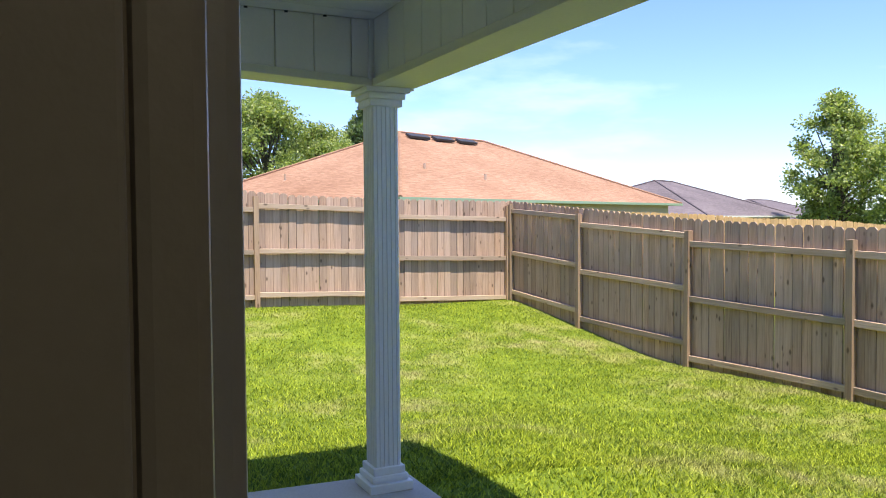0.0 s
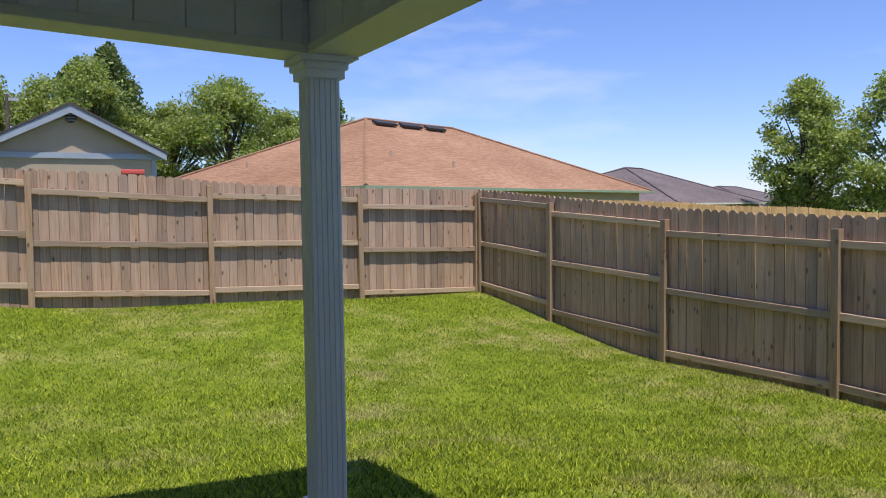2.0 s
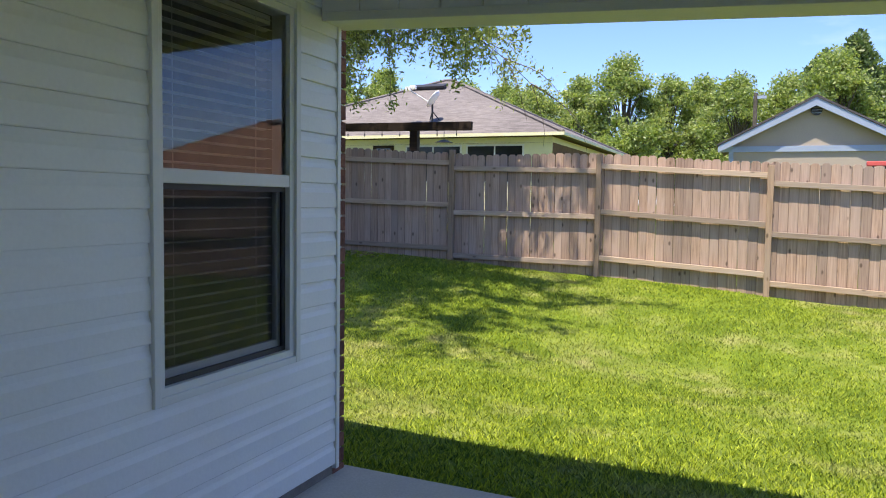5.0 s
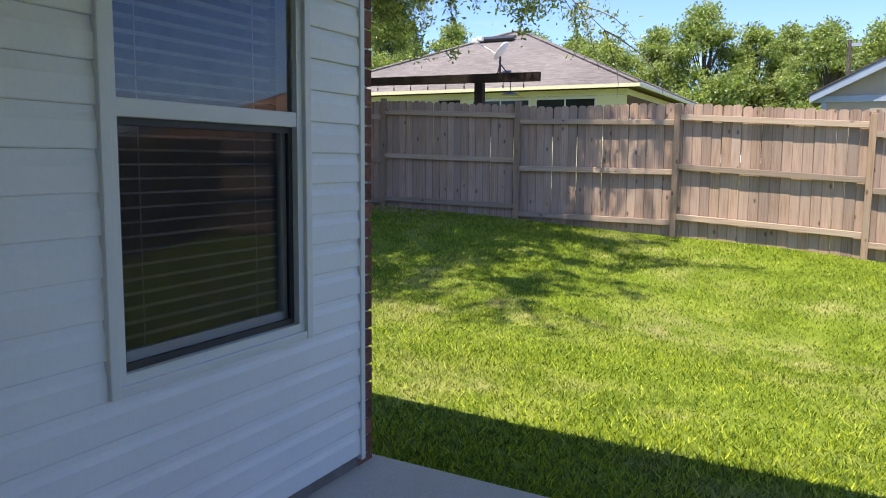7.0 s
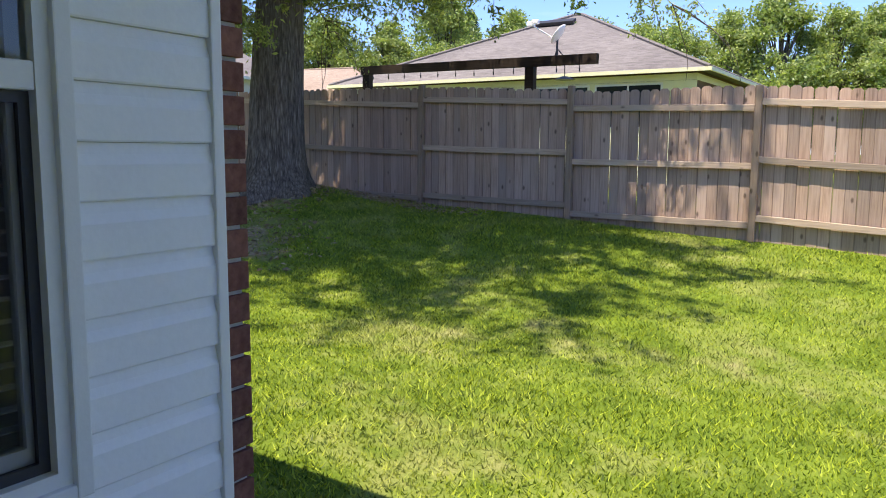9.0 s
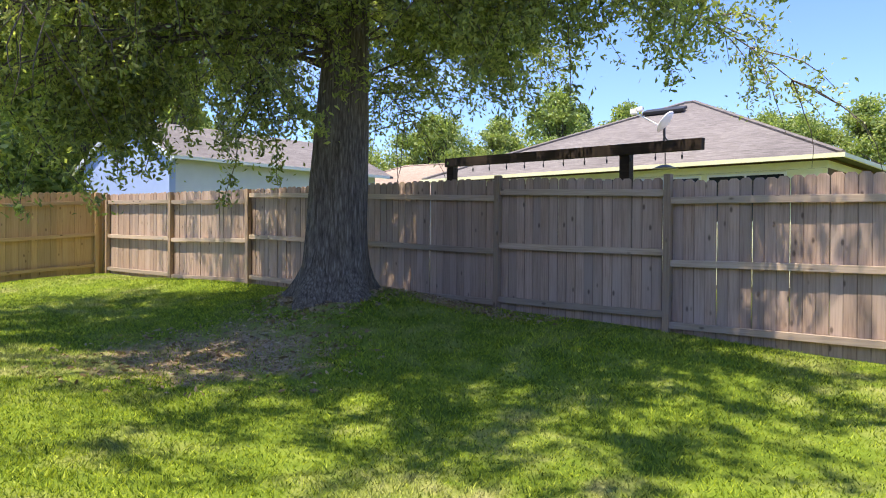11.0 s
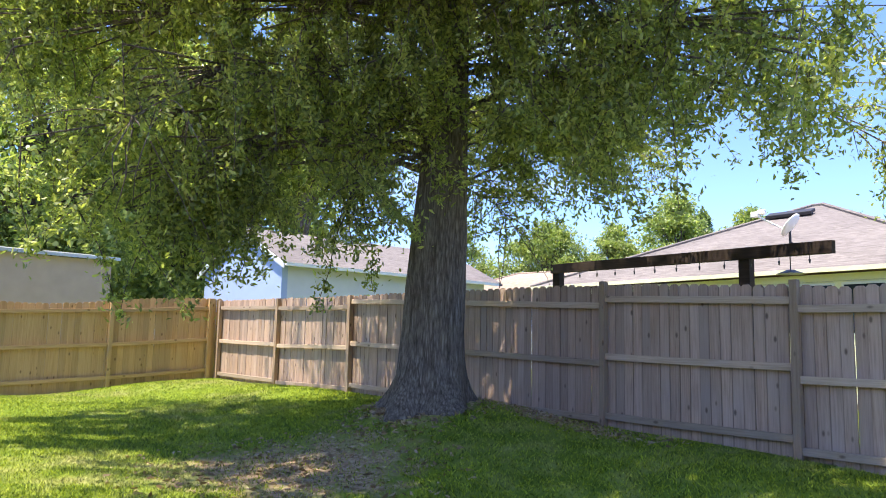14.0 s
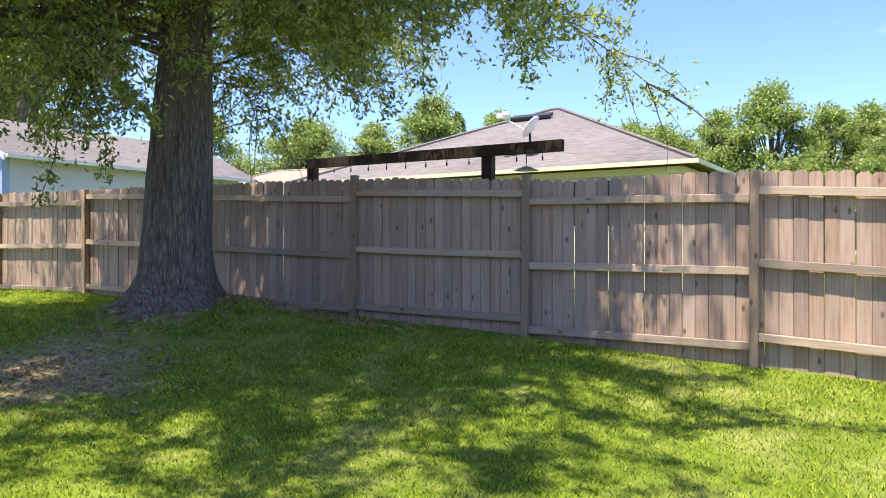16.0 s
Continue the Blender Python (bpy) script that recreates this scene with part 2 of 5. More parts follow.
def screen_mat():
    """Fine insect mesh: lets part of the light through."""
    a = Mat("insect_screen")
    tr = a.n("ShaderNodeBsdfTransparent")
    mx = a.n("ShaderNodeMixShader")
    mx.inputs[0].default_value = 0.2
    a.finish((0.03, 0.03, 0.03), 0.8)
    a.t.links.new(tr.outputs[0], mx.inputs[1])
    a.t.links.new(a.p.outputs[0], mx.inputs[2])
    a.t.links.new(mx.outputs[0], a.t.nodes["Material Output"].inputs[0])
    return a.m


TREE = (-9.63, 11.6)
# worn ground round the tree: centre and reach in x and y
BARE = [(-8.9, 9.0, 1 / 1.7, 1 / 1.6), (-8.5, 12.75, 1 / 1.9, 1 / 0.55), (-9.6, 11.3, 1 / 0.9, 1 / 0.9)]


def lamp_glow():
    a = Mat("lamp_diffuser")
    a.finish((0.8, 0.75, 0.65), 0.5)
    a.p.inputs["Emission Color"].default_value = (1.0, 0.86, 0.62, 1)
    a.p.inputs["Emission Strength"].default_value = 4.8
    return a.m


M = {
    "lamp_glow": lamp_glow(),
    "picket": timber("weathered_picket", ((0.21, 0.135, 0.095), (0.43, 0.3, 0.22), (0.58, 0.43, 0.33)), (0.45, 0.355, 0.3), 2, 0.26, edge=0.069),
    "rail_x": timber("weathered_rail_x", ((0.28, 0.2, 0.14), (0.46, 0.345, 0.25), (0.6, 0.47, 0.36)), (0.48, 0.39, 0.31), 0),
    "rail_y": timber("weathered_rail_y", ((0.28, 0.2, 0.14), (0.46, 0.345, 0.25), (0.6, 0.47, 0.36)), (0.48, 0.39, 0.31), 1),
    "post": timber("weathered_post", ((0.2, 0.125, 0.08), (0.36, 0.245, 0.16), (0.47, 0.34, 0.23)), (0.36, 0.285, 0.22), 2, 0.2),
    "new_picket": timber("new_picket", ((0.34, 0.2, 0.085), (0.5, 0.32, 0.145), (0.6, 0.42, 0.21)), (0.5, 0.34, 0.18), 2, 0.2),
    "new_rail_y": timber("new_rail_y", ((0.34, 0.2, 0.085), (0.5, 0.32, 0.145), (0.6, 0.42, 0.21)), (0.5, 0.34, 0.18), 1, 0.2),
    "dark_wood": timber("dark_stained_wood", ((0.02, 0.013, 0.01), (0.04, 0.027, 0.02), (0.07, 0.05, 0.035)), (0.05, 0.035, 0.028), 0, 0.1, False),
    "vinyl": plain("white_vinyl", (0.9, 0.9, 0.87), 0.45, 0.07, 1.5),
    "trim": plain("white_trim", (0.84, 0.83, 0.78), 0.4, 0.06, 2.0),
    "frame": plain("window_vinyl", (0.78, 0.78, 0.74), 0.35, 0.05, 2.0),
    "cream": plain("cream_soffit_paint", (0.78, 0.77, 0.64), 0.5, 0.08, 1.2),
    "blind": plain("blind_slat_vinyl", (0.85, 0.82, 0.74), 0.5, 0.06, 4.0),
    "door_paint": plain("door_frame_paint", (0.5, 0.49, 0.45), 0.45, 0.1, 2.0),
    "inner_wall": plain("inner_wall_paint", (0.44, 0.41, 0.34), 0.8, 0.08, 1.0),
    "inner_floor": plain("inner_floor", (0.25, 0.18, 0.12), 0.5, 0.2, 2.0),
    "mortar": plain("mortar", (0.5, 0.47, 0.42), 0.95, 0.2, 8.0, 90, 0.4),
    "foundation": plain("foundation_concrete", (0.22, 0.2, 0.18), 0.95, 0.3, 5.0, 60, 0.4),
    "grey_roof": shingles("grey_shingles", ((0.13, 0.115, 0.115), (0.25, 0.225, 0.215))),
    "brown_roof": shingles("brown_shingles", ((0.235, 0.13, 0.082), (0.4, 0.245, 0.165))),
    "slate_roof": shingles("slate_shingles", ((0.1, 0.085, 0.095), (0.2, 0.17, 0.18))),
    "tan_roof": shingles("tan_shingles", ((0.26, 0.19, 0.145), (0.42, 0.33, 0.265))),
    "pale_yellow": plain("pale_yellow_siding", (0.86, 0.82, 0.55), 0.6, 0.06),
    "green_trim": plain("sage_green_gutter", (0.28, 0.38, 0.26), 0.5, 0.1),
    "stucco": plain("grey_tan_siding", (0.43, 0.36, 0.29), 0.8, 0.1, 1.0, 30, 0.3),
    "blue_grey": plain("blue_grey_trim", (0.34, 0.4, 0.52), 0.5, 0.08),
    "blue_wall": plain("light_blue_siding", (0.36, 0.45, 0.74), 0.6, 0.06),
    "pale_wall": plain("pale_grey_siding", (0.6, 0.62, 0.71), 0.6, 0.06),
    "tan_wall": plain("tan_metal_siding", (0.46, 0.34, 0.25), 0.5, 0.08),
    "dark_glass": plain("dark_window", (0.02, 0.022, 0.025), 0.12, 0.2),
    "brick_far": plain("brown_brick_wall", (0.17, 0.1, 0.06), 0.9, 0.4, 6.0, 30, 0.4),
    "metal": plain("galvanised_metal", (0.55, 0.56, 0.57), 0.4, 0.1, 5.0, 80, 0.1, 0.7),
    "dish": plain("dish_grey_paint", (0.82, 0.8, 0.78), 0.4, 0.08),
    "dark_metal": plain("dark_metal", (0.05, 0.05, 0.055), 0.5, 0.2, 5, 60, 0.1, 0.3),
    "red": plain("red_plastic", (0.7, 0.12, 0.09), 0.4, 0.1),
    "bark": bark_mat("oak_bark", (0.155, 0.125, 0.1), (0.34, 0.29, 0.24)),
    "bark_far": bark_mat("far_bark", (0.12, 0.1, 0.08), (0.24, 0.21, 0.18), 0.2),
    "oak_leaf": leaf_mat("oak_leaves", (0.1, 0.125, 0.055), (0.29, 0.33, 0.115), (0.64, 0.63, 0.23), 0.58),
    "far_leaf": leaf_mat("broadleaf_foliage", (0.1, 0.15, 0.05), (0.27, 0.34, 0.11), (0.5, 0.52, 0.21), 0.45),
    "pine_leaf": leaf_mat("pine_foliage", (0.05, 0.085, 0.035), (0.13, 0.19, 0.07), (0.24, 0.28, 0.11), 0.3),
    "dry_leaf": leaf_mat("fallen_leaves", (0.12, 0.075, 0.035), (0.32, 0.21, 0.115), (0.5, 0.38, 0.24), 0.1),
    "grass": grass_mat(),
    "lawn": lawn_mat(),
    "concrete": concrete_mat(),
    "brick": brick_mat(),
    "glass": glass_mat(),
    "screen": screen_mat(),
}


# ---- shapes ----
def box(bm, x0, x1, y0, y1, z0, z1, bevel=0.0):
    r = bmesh.ops.create_cube(bm, size=1.0, matrix=Matrix.Translation(((x0 + x1) / 2, (y0 + y1) / 2, (z0 + z1) / 2)) @ Matrix.Diagonal((x1 - x0, y1 - y0, z1 - z0, 1)))
    if bevel:
        es = list({e for v in r["verts"] for e in v.link_edges})
        bmesh.ops.bevel(bm, geom=es, offset=bevel, segments=2, affect="EDGES", profile=0.6)
    return r["verts"]


def boxed(*dims, bevel=0.0):
    bm = bmesh.new()
    box(bm, *dims, bevel=bevel)
    return bm


def prism(points, depth_vec):
    """A solid from a flat outline pushed along a vector."""
    bm = bmesh.new()
    vs = [bm.verts.new(p) for p in points]
    f = bm.faces.new(vs)
    ex = bmesh.ops.extrude_face_region(bm, geom=[f])
    bmesh.ops.translate(bm, vec=Vector(depth_vec), verts=[g for g in ex["geom"] if isinstance(g, bmesh.types.BMVert)])
    bmesh.ops.recalc_face_normals(bm, faces=bm.faces)
    return bm


def rod(bm, a, b, r0, r1=None, sides=10):
    a, b = Vector(a), Vector(b)
    r1 = r0 if r1 is None else r1
    m = Matrix.Translation((a + b) / 2) @ (b - a).to_track_quat("Z", "Y").to_matrix().to_4x4()
    return bmesh.ops.create_cone(bm, cap_ends=True, segments=sides, radius1=r0, radius2=r1, depth=(b - a).length, matrix=m)["verts"]


def mesh_of(name, bm, material):
    me = bpy.data.meshes.new(name)
    bm.to_mesh(me)
    bm.free()
    me.materials.append(material)
    return me


def smooth(ob):
    for p in ob.data.polygons:
        p.use_smooth = True
    return ob


def part(name, bm, material, parent=None, label=""):
    """Links a bmesh as one mesh object, under a thing or a part."""
    ob = new(name, mesh_of(name, bm, material))
    if parent is not None:
        ob.parent = parent
    return tagged(ob, label)


def share(name, me, parent, m):
    """A piece that shares a mesh."""
    ob = new(name, me)
    ob.parent = parent
    ob.matrix_basis = m
    return ob


def thing(name, label, category, at=(0, 0, 0), group="", kind=""):
    ob = new(name)
    ob.location = at
    ob.empty_display_size = 0.2
    return tagged(ob, label, category, group, kind)


def leaves_mesh(name, centres, dirs, sizes, material, rng, wide=0.45):
    """Many small bent leaves: each a bent, blunt-ended blade."""
    n = len(centres)
    d = dirs / np.linalg.norm(dirs, axis=1, keepdims=True)
    s = np.cross(d, rng.normal(size=(n, 3)))
    s /= np.linalg.norm(s, axis=1, keepdims=True) + 1e-9
    up = np.cross(d, s)
    L, W = sizes[:, None], sizes[:, None] * wide
    k = 5
    v = np.stack([centres - d * L * 0.5, centres - d * L * 0.05 + s * W * 0.36 + up * L * 0.05, centres + d * L * 0.34 + s * W * 0.42, centres + d * L * 0.5 - up * L * 0.06, centres + d * L * 0.1 - s * W * 0.5 + up * L * 0.06], axis=1).reshape(-1, 3)
    me = bpy.data.meshes.new(name)
    me.vertices.add(k * n)
    me.vertices.foreach_set("co", v.astype(np.float32).ravel())
    me.loops.add(k * n)
    me.loops.foreach_set("vertex_index", np.arange(k * n, dtype=np.int32))
    me.polygons.add(n)
    me.polygons.foreach_set("loop_start", np.arange(0, k * n, k, dtype=np.int32))
    me.polygons.foreach_set("loop_total", np.full(n, k, dtype=np.int32))
    me.update(calc_edges=True)
    me.validate()
    me.materials.append(material)
    return me


# ---- the lie of the land ----
def step(a, b, v):
    t = np.clip((v - a) / (b - a), 0, 1)
    return t * t * (3 - 2 * t)


def land(x, y):
    """Height of the ground: higher towards the back left, a shallow dip across the lawn, a mound at the tree."""
    x, y = np.asarray(x, float), np.asarray(y, float)
    base = 0.1 - 0.5 * np.tanh((x + 2.2) / 8.0) - 0.04 * np.clip(x - 9, 0, 25)
    dip = 0.5 * step(13.4, 8.3, y) * (1 - 0.35 * step(-6, -14, x))
    dip = dip - 0.36 * np.exp(-((y - 2.6) / 2.9) ** 2) * step(7.5, 2.5, x)
    mound = 0.34 * np.exp(-(((x - TREE[0]) / 1.9) ** 2 + ((y - TREE[1] - 0.2) / 1.5) ** 2))
    lip = 0.11 * np.exp(-((y - 4.3) / 1.5) ** 2) * step(-1.8, 1.0, x) * step(5.0, 2.6, x)
    und = 0.02 * np.sin(1.3 * x + 0.7 * y) + 0.015 * np.sin(0.6 * x - 1.7 * y + 1)
    near_house = step(3.5, 4.5, y)
    z = base - dip + mound + lip + und * near_house
    patio = step(4.2, 3.4, y) * step(-14, -12, x) * step(4.5, 2.5, x)
    return z * (1 - patio) + np.minimum(z, -0.12) * patio


def ground_z(x, y):
    return float(land(x, y))


# ---- ground ----
def build_ground():
    xs = np.unique(np.concatenate([np.linspace(-400, -30, 20), np.arange(-30, 14, 0.3), np.linspace(14, 400, 30)]))
    ys = np.unique(np.concatenate([np.linspace(-400, -6, 16), np.arange(-6, 18, 0.3), np.linspace(18, 400, 26)]))
    X, Y = np.meshgrid(xs, ys)
    Z = land(X, Y)
    v = np.stack([X, Y, Z], -1).reshape(-1, 3)
    nx, ny = len(xs), len(ys)
    i = (np.arange(ny - 1)[:, None] * nx + np.arange(nx - 1)[None, :]).ravel()
    f = np.stack([i, i + 1, i + nx + 1, i + nx], -1)
    me = bpy.data.meshes.new("ground")
    me.from_pydata(v.tolist(), [], f.tolist())
    me.materials.append(M["lawn"])
    smooth(tagged(new("ground", me), "green mown lawn with dry patches and bare earth", "lawn", kind="structure"))


build_ground()

# ---- the house: porch, wall with window, brick back wall ----
WALL_X = -1.76          # siding face of the porch's side wall
BACK_Y = 3.30           # outer corner of the siding
DOOR_Y = -0.22          # outer face of the wall with the door
BEAM_Z, CEIL_Z = 2.08, 2.42


def build_patio():
    bm = boxed(-1.9, 1.66, DOOR_Y + 0.03, 3.43, -0.4, 0.0, bevel=0.012)
    for v in bm.verts:
        v.co.z -= 0.03 * (v.co.x + 1.85)      # fall for the rain
    slab = part("patio_slab", bm, M["concrete"])
    tagged(slab, "pale worn concrete patio slab beside the lawn", "patio", kind="structure")


build_patio()


def build_porch_beams():
    def groove_board(name, x0, x1, y0, y1, parent, axis):
        part(name, boxed(x0, x1, y0, y1, BEAM_Z + 0.035, CEIL_Z, bevel=0.006), M["trim"], parent)

    front = thing("beam_front", "white vinyl-clad porch beam with vertical grooves", "beam", kind="structure")
    part("beam_core", boxed(WALL_X - 0.1, 1.6, 3.14, 3.36, BEAM_Z, CEIL_Z + 0.05), M["cream"], front)
    x = WALL_X + 0.002
    while x < 1.33:
        w = min(0.2, 1.345 - x)
        groove_board("panel", x + 0.002, x + w - 0.002, 3.128, 3.142, front, 0)
        x += w
    part("corner_trim", boxed(1.335, 1.352, 3.115, 3.139, BEAM_Z + 0.03, CEIL_Z), M["trim"], front)
    part("bottom_lip", boxed(WALL_X + 0.01, 1.352, 3.118, 3.142, BEAM_Z - 0.006, BEAM_Z + 0.035, bevel=0.004), M["cream"], front)
    for piece in front.children:        # the beam's underside rises a little towards the house wall
        for v in piece.data.vertices:
            if v.co.z < BEAM_Z + 0.1:
                v.co.z += 0.042 * (1.36 - v.co.x)
    side = thing("beam_side", "white vinyl-clad porch beam with vertical grooves", "beam", kind="structure")
    part("beam_core", boxed(1.372, 1.6, DOOR_Y, 3.138, BEAM_Z, CEIL_Z + 0.05), M["cream"], side)
    y = 3.11
    while y > DOOR_Y + 0.1:
        groove_board("panel", 1.358, 1.3715, y - 0.198, y - 0.002, side, 1)
        y -= 0.2
    part("corner_trim", boxed(1.354, 1.3715, 3.114, 3.137, BEAM_Z + 0.03, CEIL_Z), M["trim"], side)
    part("bottom_lip", boxed(1.35, 1.3715, DOOR_Y, 3.114, BEAM_Z - 0.006, BEAM_Z + 0.035, bevel=0.004), M["cream"], side)
    # ceiling with grooves, one mesh
    bm = bmesh.new()
    y = DOOR_Y
    while y < 3.12:
        y1 = min(y + 0.2, 3.127)
        box(bm, WALL_X + 0.002, 1.357, y + 0.004, y1 - 0.002, CEIL_Z, CEIL_Z + 0.012)
        y = y1
        if y1 >= 3.126:
            break
    box(bm, WALL_X - 0.1, 1.6, DOOR_Y - 0.1, 3.2, CEIL_Z + 0.0125, CEIL_Z + 0.05)
    tagged(part("ceiling", bm, M["trim"]), "white grooved porch ceiling panels", "ceiling", kind="structure")
    # dark vent dots along the ceiling's edge
    vent = boxed(-0.008, 0.008, -0.006, 0.006, -0.004, 0.004)
    me = mesh_of("vent_slot", vent, M["dark_metal"])
    for k in range(14):
        share("vent_slot", me, front, pose(-1.5 + 0.2 * k, 3.124, CEIL_Z - 0.006))


build_porch_beams()


def build_column():
    col = thing("porch_column", "white fluted square porch column with capital and base", "column", (1.445, 3.245, 0))
    bm = bmesh.new()
    w = 0.074
    pts = []
    n = 5
    for side in range(4):
        ang = side * math.pi / 2
        loc = []
        for k in range(n):
            c = -w + (k + 0.9) * (2 * w) / (n + 0.8)
            loc += [(c - 0.004, -w), (c - 0.002, -w + 0.005), (c + 0.002, -w + 0.005), (c + 0.004, -w)]
        loc = [(-w, -w + 0.006), (-w + 0.006, -w)] + loc
        for x, y in loc:
            pts.append((x * math.cos(ang) - y * math.sin(ang), x * math.sin(ang) + y * math.cos(ang), 0.0))
    shaft = prism(pts, (0, 0, BEAM_Z - 0.09))
    part("shaft", shaft, M["vinyl"], col)
    cap = bmesh.new()
    box(cap, -0.125, 0.125, -0.125, 0.125, BEAM_Z - 0.028, BEAM_Z - 0.001, 0.004)
    box(cap, -0.108, 0.108, -0.108, 0.108, BEAM_Z - 0.062, BEAM_Z - 0.027, 0.012)
    box(cap, -0.093, 0.093, -0.093, 0.093, BEAM_Z - 0.1, BEAM_Z - 0.06, 0.006)
    part("capital", cap, M["vinyl"], col)
    base = bmesh.new()
    box(base, -0.125, 0.125, -0.125, 0.125, -0.099, -0.05, 0.006)
    box(base, -0.108, 0.108, -0.108, 0.108, -0.051, -0.01, 0.016)
    box(base, -0.092, 0.092, -0.092, 0.092, -0.012, 0.03, 0.006)
    part("base", base, M["vinyl"], col)


build_column()

WIN = dict(y0=2.075, y1=2.865, z0=0.7, zm=1.427, zu=1.48, z1=2.18)


def build_side_wall():
    wall = thing("wall_porch", "white horizontal lap vinyl siding on the porch wall", "wall", kind="structure")
    y0, y1, z0, z1 = WIN["y0"] - 0.064, WIN["y1"] + 0.064, WIN["z0"] - 0.058, WIN["z1"] + 0.064
    bm = bmesh.new()
    back, face = WALL_X - 0.14, WALL_X - 0.02
    box(bm, back, face, DOOR_Y - 0.15, y0 + 0.03, 0.06, CEIL_Z)
    box(bm, back, face, y1 - 0.03, BACK_Y - 0.02, 0.06, CEIL_Z)
    box(bm, back, face, y0 + 0.03, y1 - 0.03, 0.06, z0 + 0.03)
    box(bm, back, face, y0 + 0.03, y1 - 0.03, z1 - 0.03, CEIL_Z)
    part("sheathing", bm, M["inner_wall"], wall)
    part("foundation", boxed(back, WALL_X - 0.012, DOOR_Y, BACK_Y - 0.01, 0.001, 0.06), M["foundation"], wall)
    h = 0.1165

    def course(ya, yb, zb, hh):
        """One dutch-lap course: slanted face with a drip edge."""
        prof = [(-0.018, 0), (0.004, 0), (0.006, 0.004), (0.005, hh * 0.62), (-0.002, hh * 0.8), (-0.006, hh), (-0.018, hh)]
        return prism([(WALL_X + px, ya, zb + pz) for px, pz in prof], (0, yb - ya, 0))

    z = 0.055
    while z < CEIL_Z - 0.01:
        hh = min(h, CEIL_Z - z)
        spans = [(DOOR_Y, BACK_Y - 0.03)]
        if z + hh > z0 and z < z1:
            spans = [(DOOR_Y, y0), (y1, BACK_Y - 0.03)]
        for ya, yb in spans:
            part("siding_board", course(ya, yb, z, hh - 0.001), M["vinyl"], wall)
        if z < z0 < z + hh:
            part("siding_board", course(y0, y1, z, z0 - z), M["vinyl"], wall)
        if z < z1 < z + hh:
            part("siding_board", course(y0, y1, z1, z + hh - z1 - 0.001), M["vinyl"], wall)
        z += h
    part("corner_post", boxed(WALL_X - 0.05, WALL_X + 0.013, BACK_Y - 0.03, BACK_Y, 0.03, CEIL_Z, bevel=0.004), M["trim"], wall)


build_side_wall()


def build_window():
    w = WIN
    win = thing("window_1", "white vinyl single-hung window with closed horizontal blinds", "window", kind="structure")
    X = WALL_X
    # casing round the opening
    c = 0.036
    ya, yb, za, zb = w["y0"] - 0.03, w["y1"] + 0.03, w["z0"] - 0.03, w["z1"] + 0.03
    part("casing_side", boxed(X - 0.03, X + 0.02, ya - c, ya, za - 0.03, zb + c, bevel=0.004), M["frame"], win)
    part("casing_side", boxed(X - 0.03, X + 0.02, yb, yb + c, za - 0.03, zb + c, bevel=0.004), M["frame"], win)
    part("casing_head", boxed(X - 0.03, X + 0.018, ya, yb, zb, zb + c, bevel=0.004), M["frame"], win)
    part("window_sill", boxed(X - 0.03, X + 0.018, ya, yb, za - 0.03, za, bevel=0.004), M["frame"], win)
    fr = 0.03
    part("window_frame", boxed(X - 0.09, X + 0.004, ya, ya + fr, za, zb), M["frame"], win)
    part("window_frame", boxed(X - 0.09, X + 0.004, yb - fr, yb, za, zb), M["frame"], win)
    part("window_frame", boxed(X - 0.09, X + 0.004, ya + fr, yb - fr, zb - fr, zb), M["frame"], win)
    part("window_frame", boxed(X - 0.09, X + 0.004, ya + fr, yb - fr, za, za + 0.03), M["frame"], win)
    part("meeting_rail", boxed(X - 0.075, X + 0.002, w["y0"], w["y1"], w["zm"], w["zu"], bevel=0.004), M["frame"], win)
    d = 0.022
    for n, dims in (("screen_frame", (w["y0"], w["y0"] + d, w["z0"], w["zm"])), ("screen_frame", (w["y1"] - d, w["y1"], w["z0"], w["zm"])),
                    ("screen_frame", (w["y0"] + d, w["y1"] - d, w["z0"], w["z0"] + d)), ("screen_frame", (w["y0"] + d, w["y1"] - d, w["zm"] - d, w["zm"]))):
        part(n, boxed(X - 0.034, X - 0.02, *dims), M["dark_metal"], win, "dark metal insect-screen frame")
    sash = 0.03
    part("sash", boxed(X - 0.07, X - 0.045, w["y0"], w["y1"], w["z0"], w["z0"] + 0.05), M["frame"], win)
    for y in (w["y0"], w["y1"] - sash):
        part("sash", boxed(X - 0.07, X - 0.045, y, y + sash, w["z0"] + 0.05, w["zm"]), M["frame"], win)

    def sheet(x, ya, yb, za, zb):
        bm = bmesh.new()
        bm.faces.new([bm.verts.new(p) for p in ((x, ya, za), (x, yb, za), (x, yb, zb), (x, ya, zb))])
        return bm

    lo = part("pane", sheet(X - 0.056, w["y0"] + sash, w["y1"] - sash, w["z0"] + 0.05, w["zm"]), M["glass"], win)
    up = part("pane", sheet(X - 0.018, w["y0"], w["y1"], w["zu"], w["z1"]), M["glass"], win)
    sc = part("insect_screen", boxed(X - 0.029, X - 0.0285, w["y0"] + d, w["y1"] - d, w["z0"] + d, w["zm"] - d), M["screen"], win, "dark fine insect mesh")
    for o in (lo, up, sc):
        o.visible_shadow = False
    # blinds hang inside
    bl = thing("window_blind", "cream horizontal slat blind, lowered behind the glass", "blind")
    slat = prism([(-0.022, 0, 0.006), (0.0, 0, 0.009), (0.022, 0, 0.002), (0.022, 0, 0.0), (0.0, 0, 0.007), (-0.022, 0, 0.004)], (0, w["y1"] - w["y0"] - 0.03, 0))
    me = mesh_of("slat", slat, M["blind"])
    z, k = w["z0"] + 0.03, 0
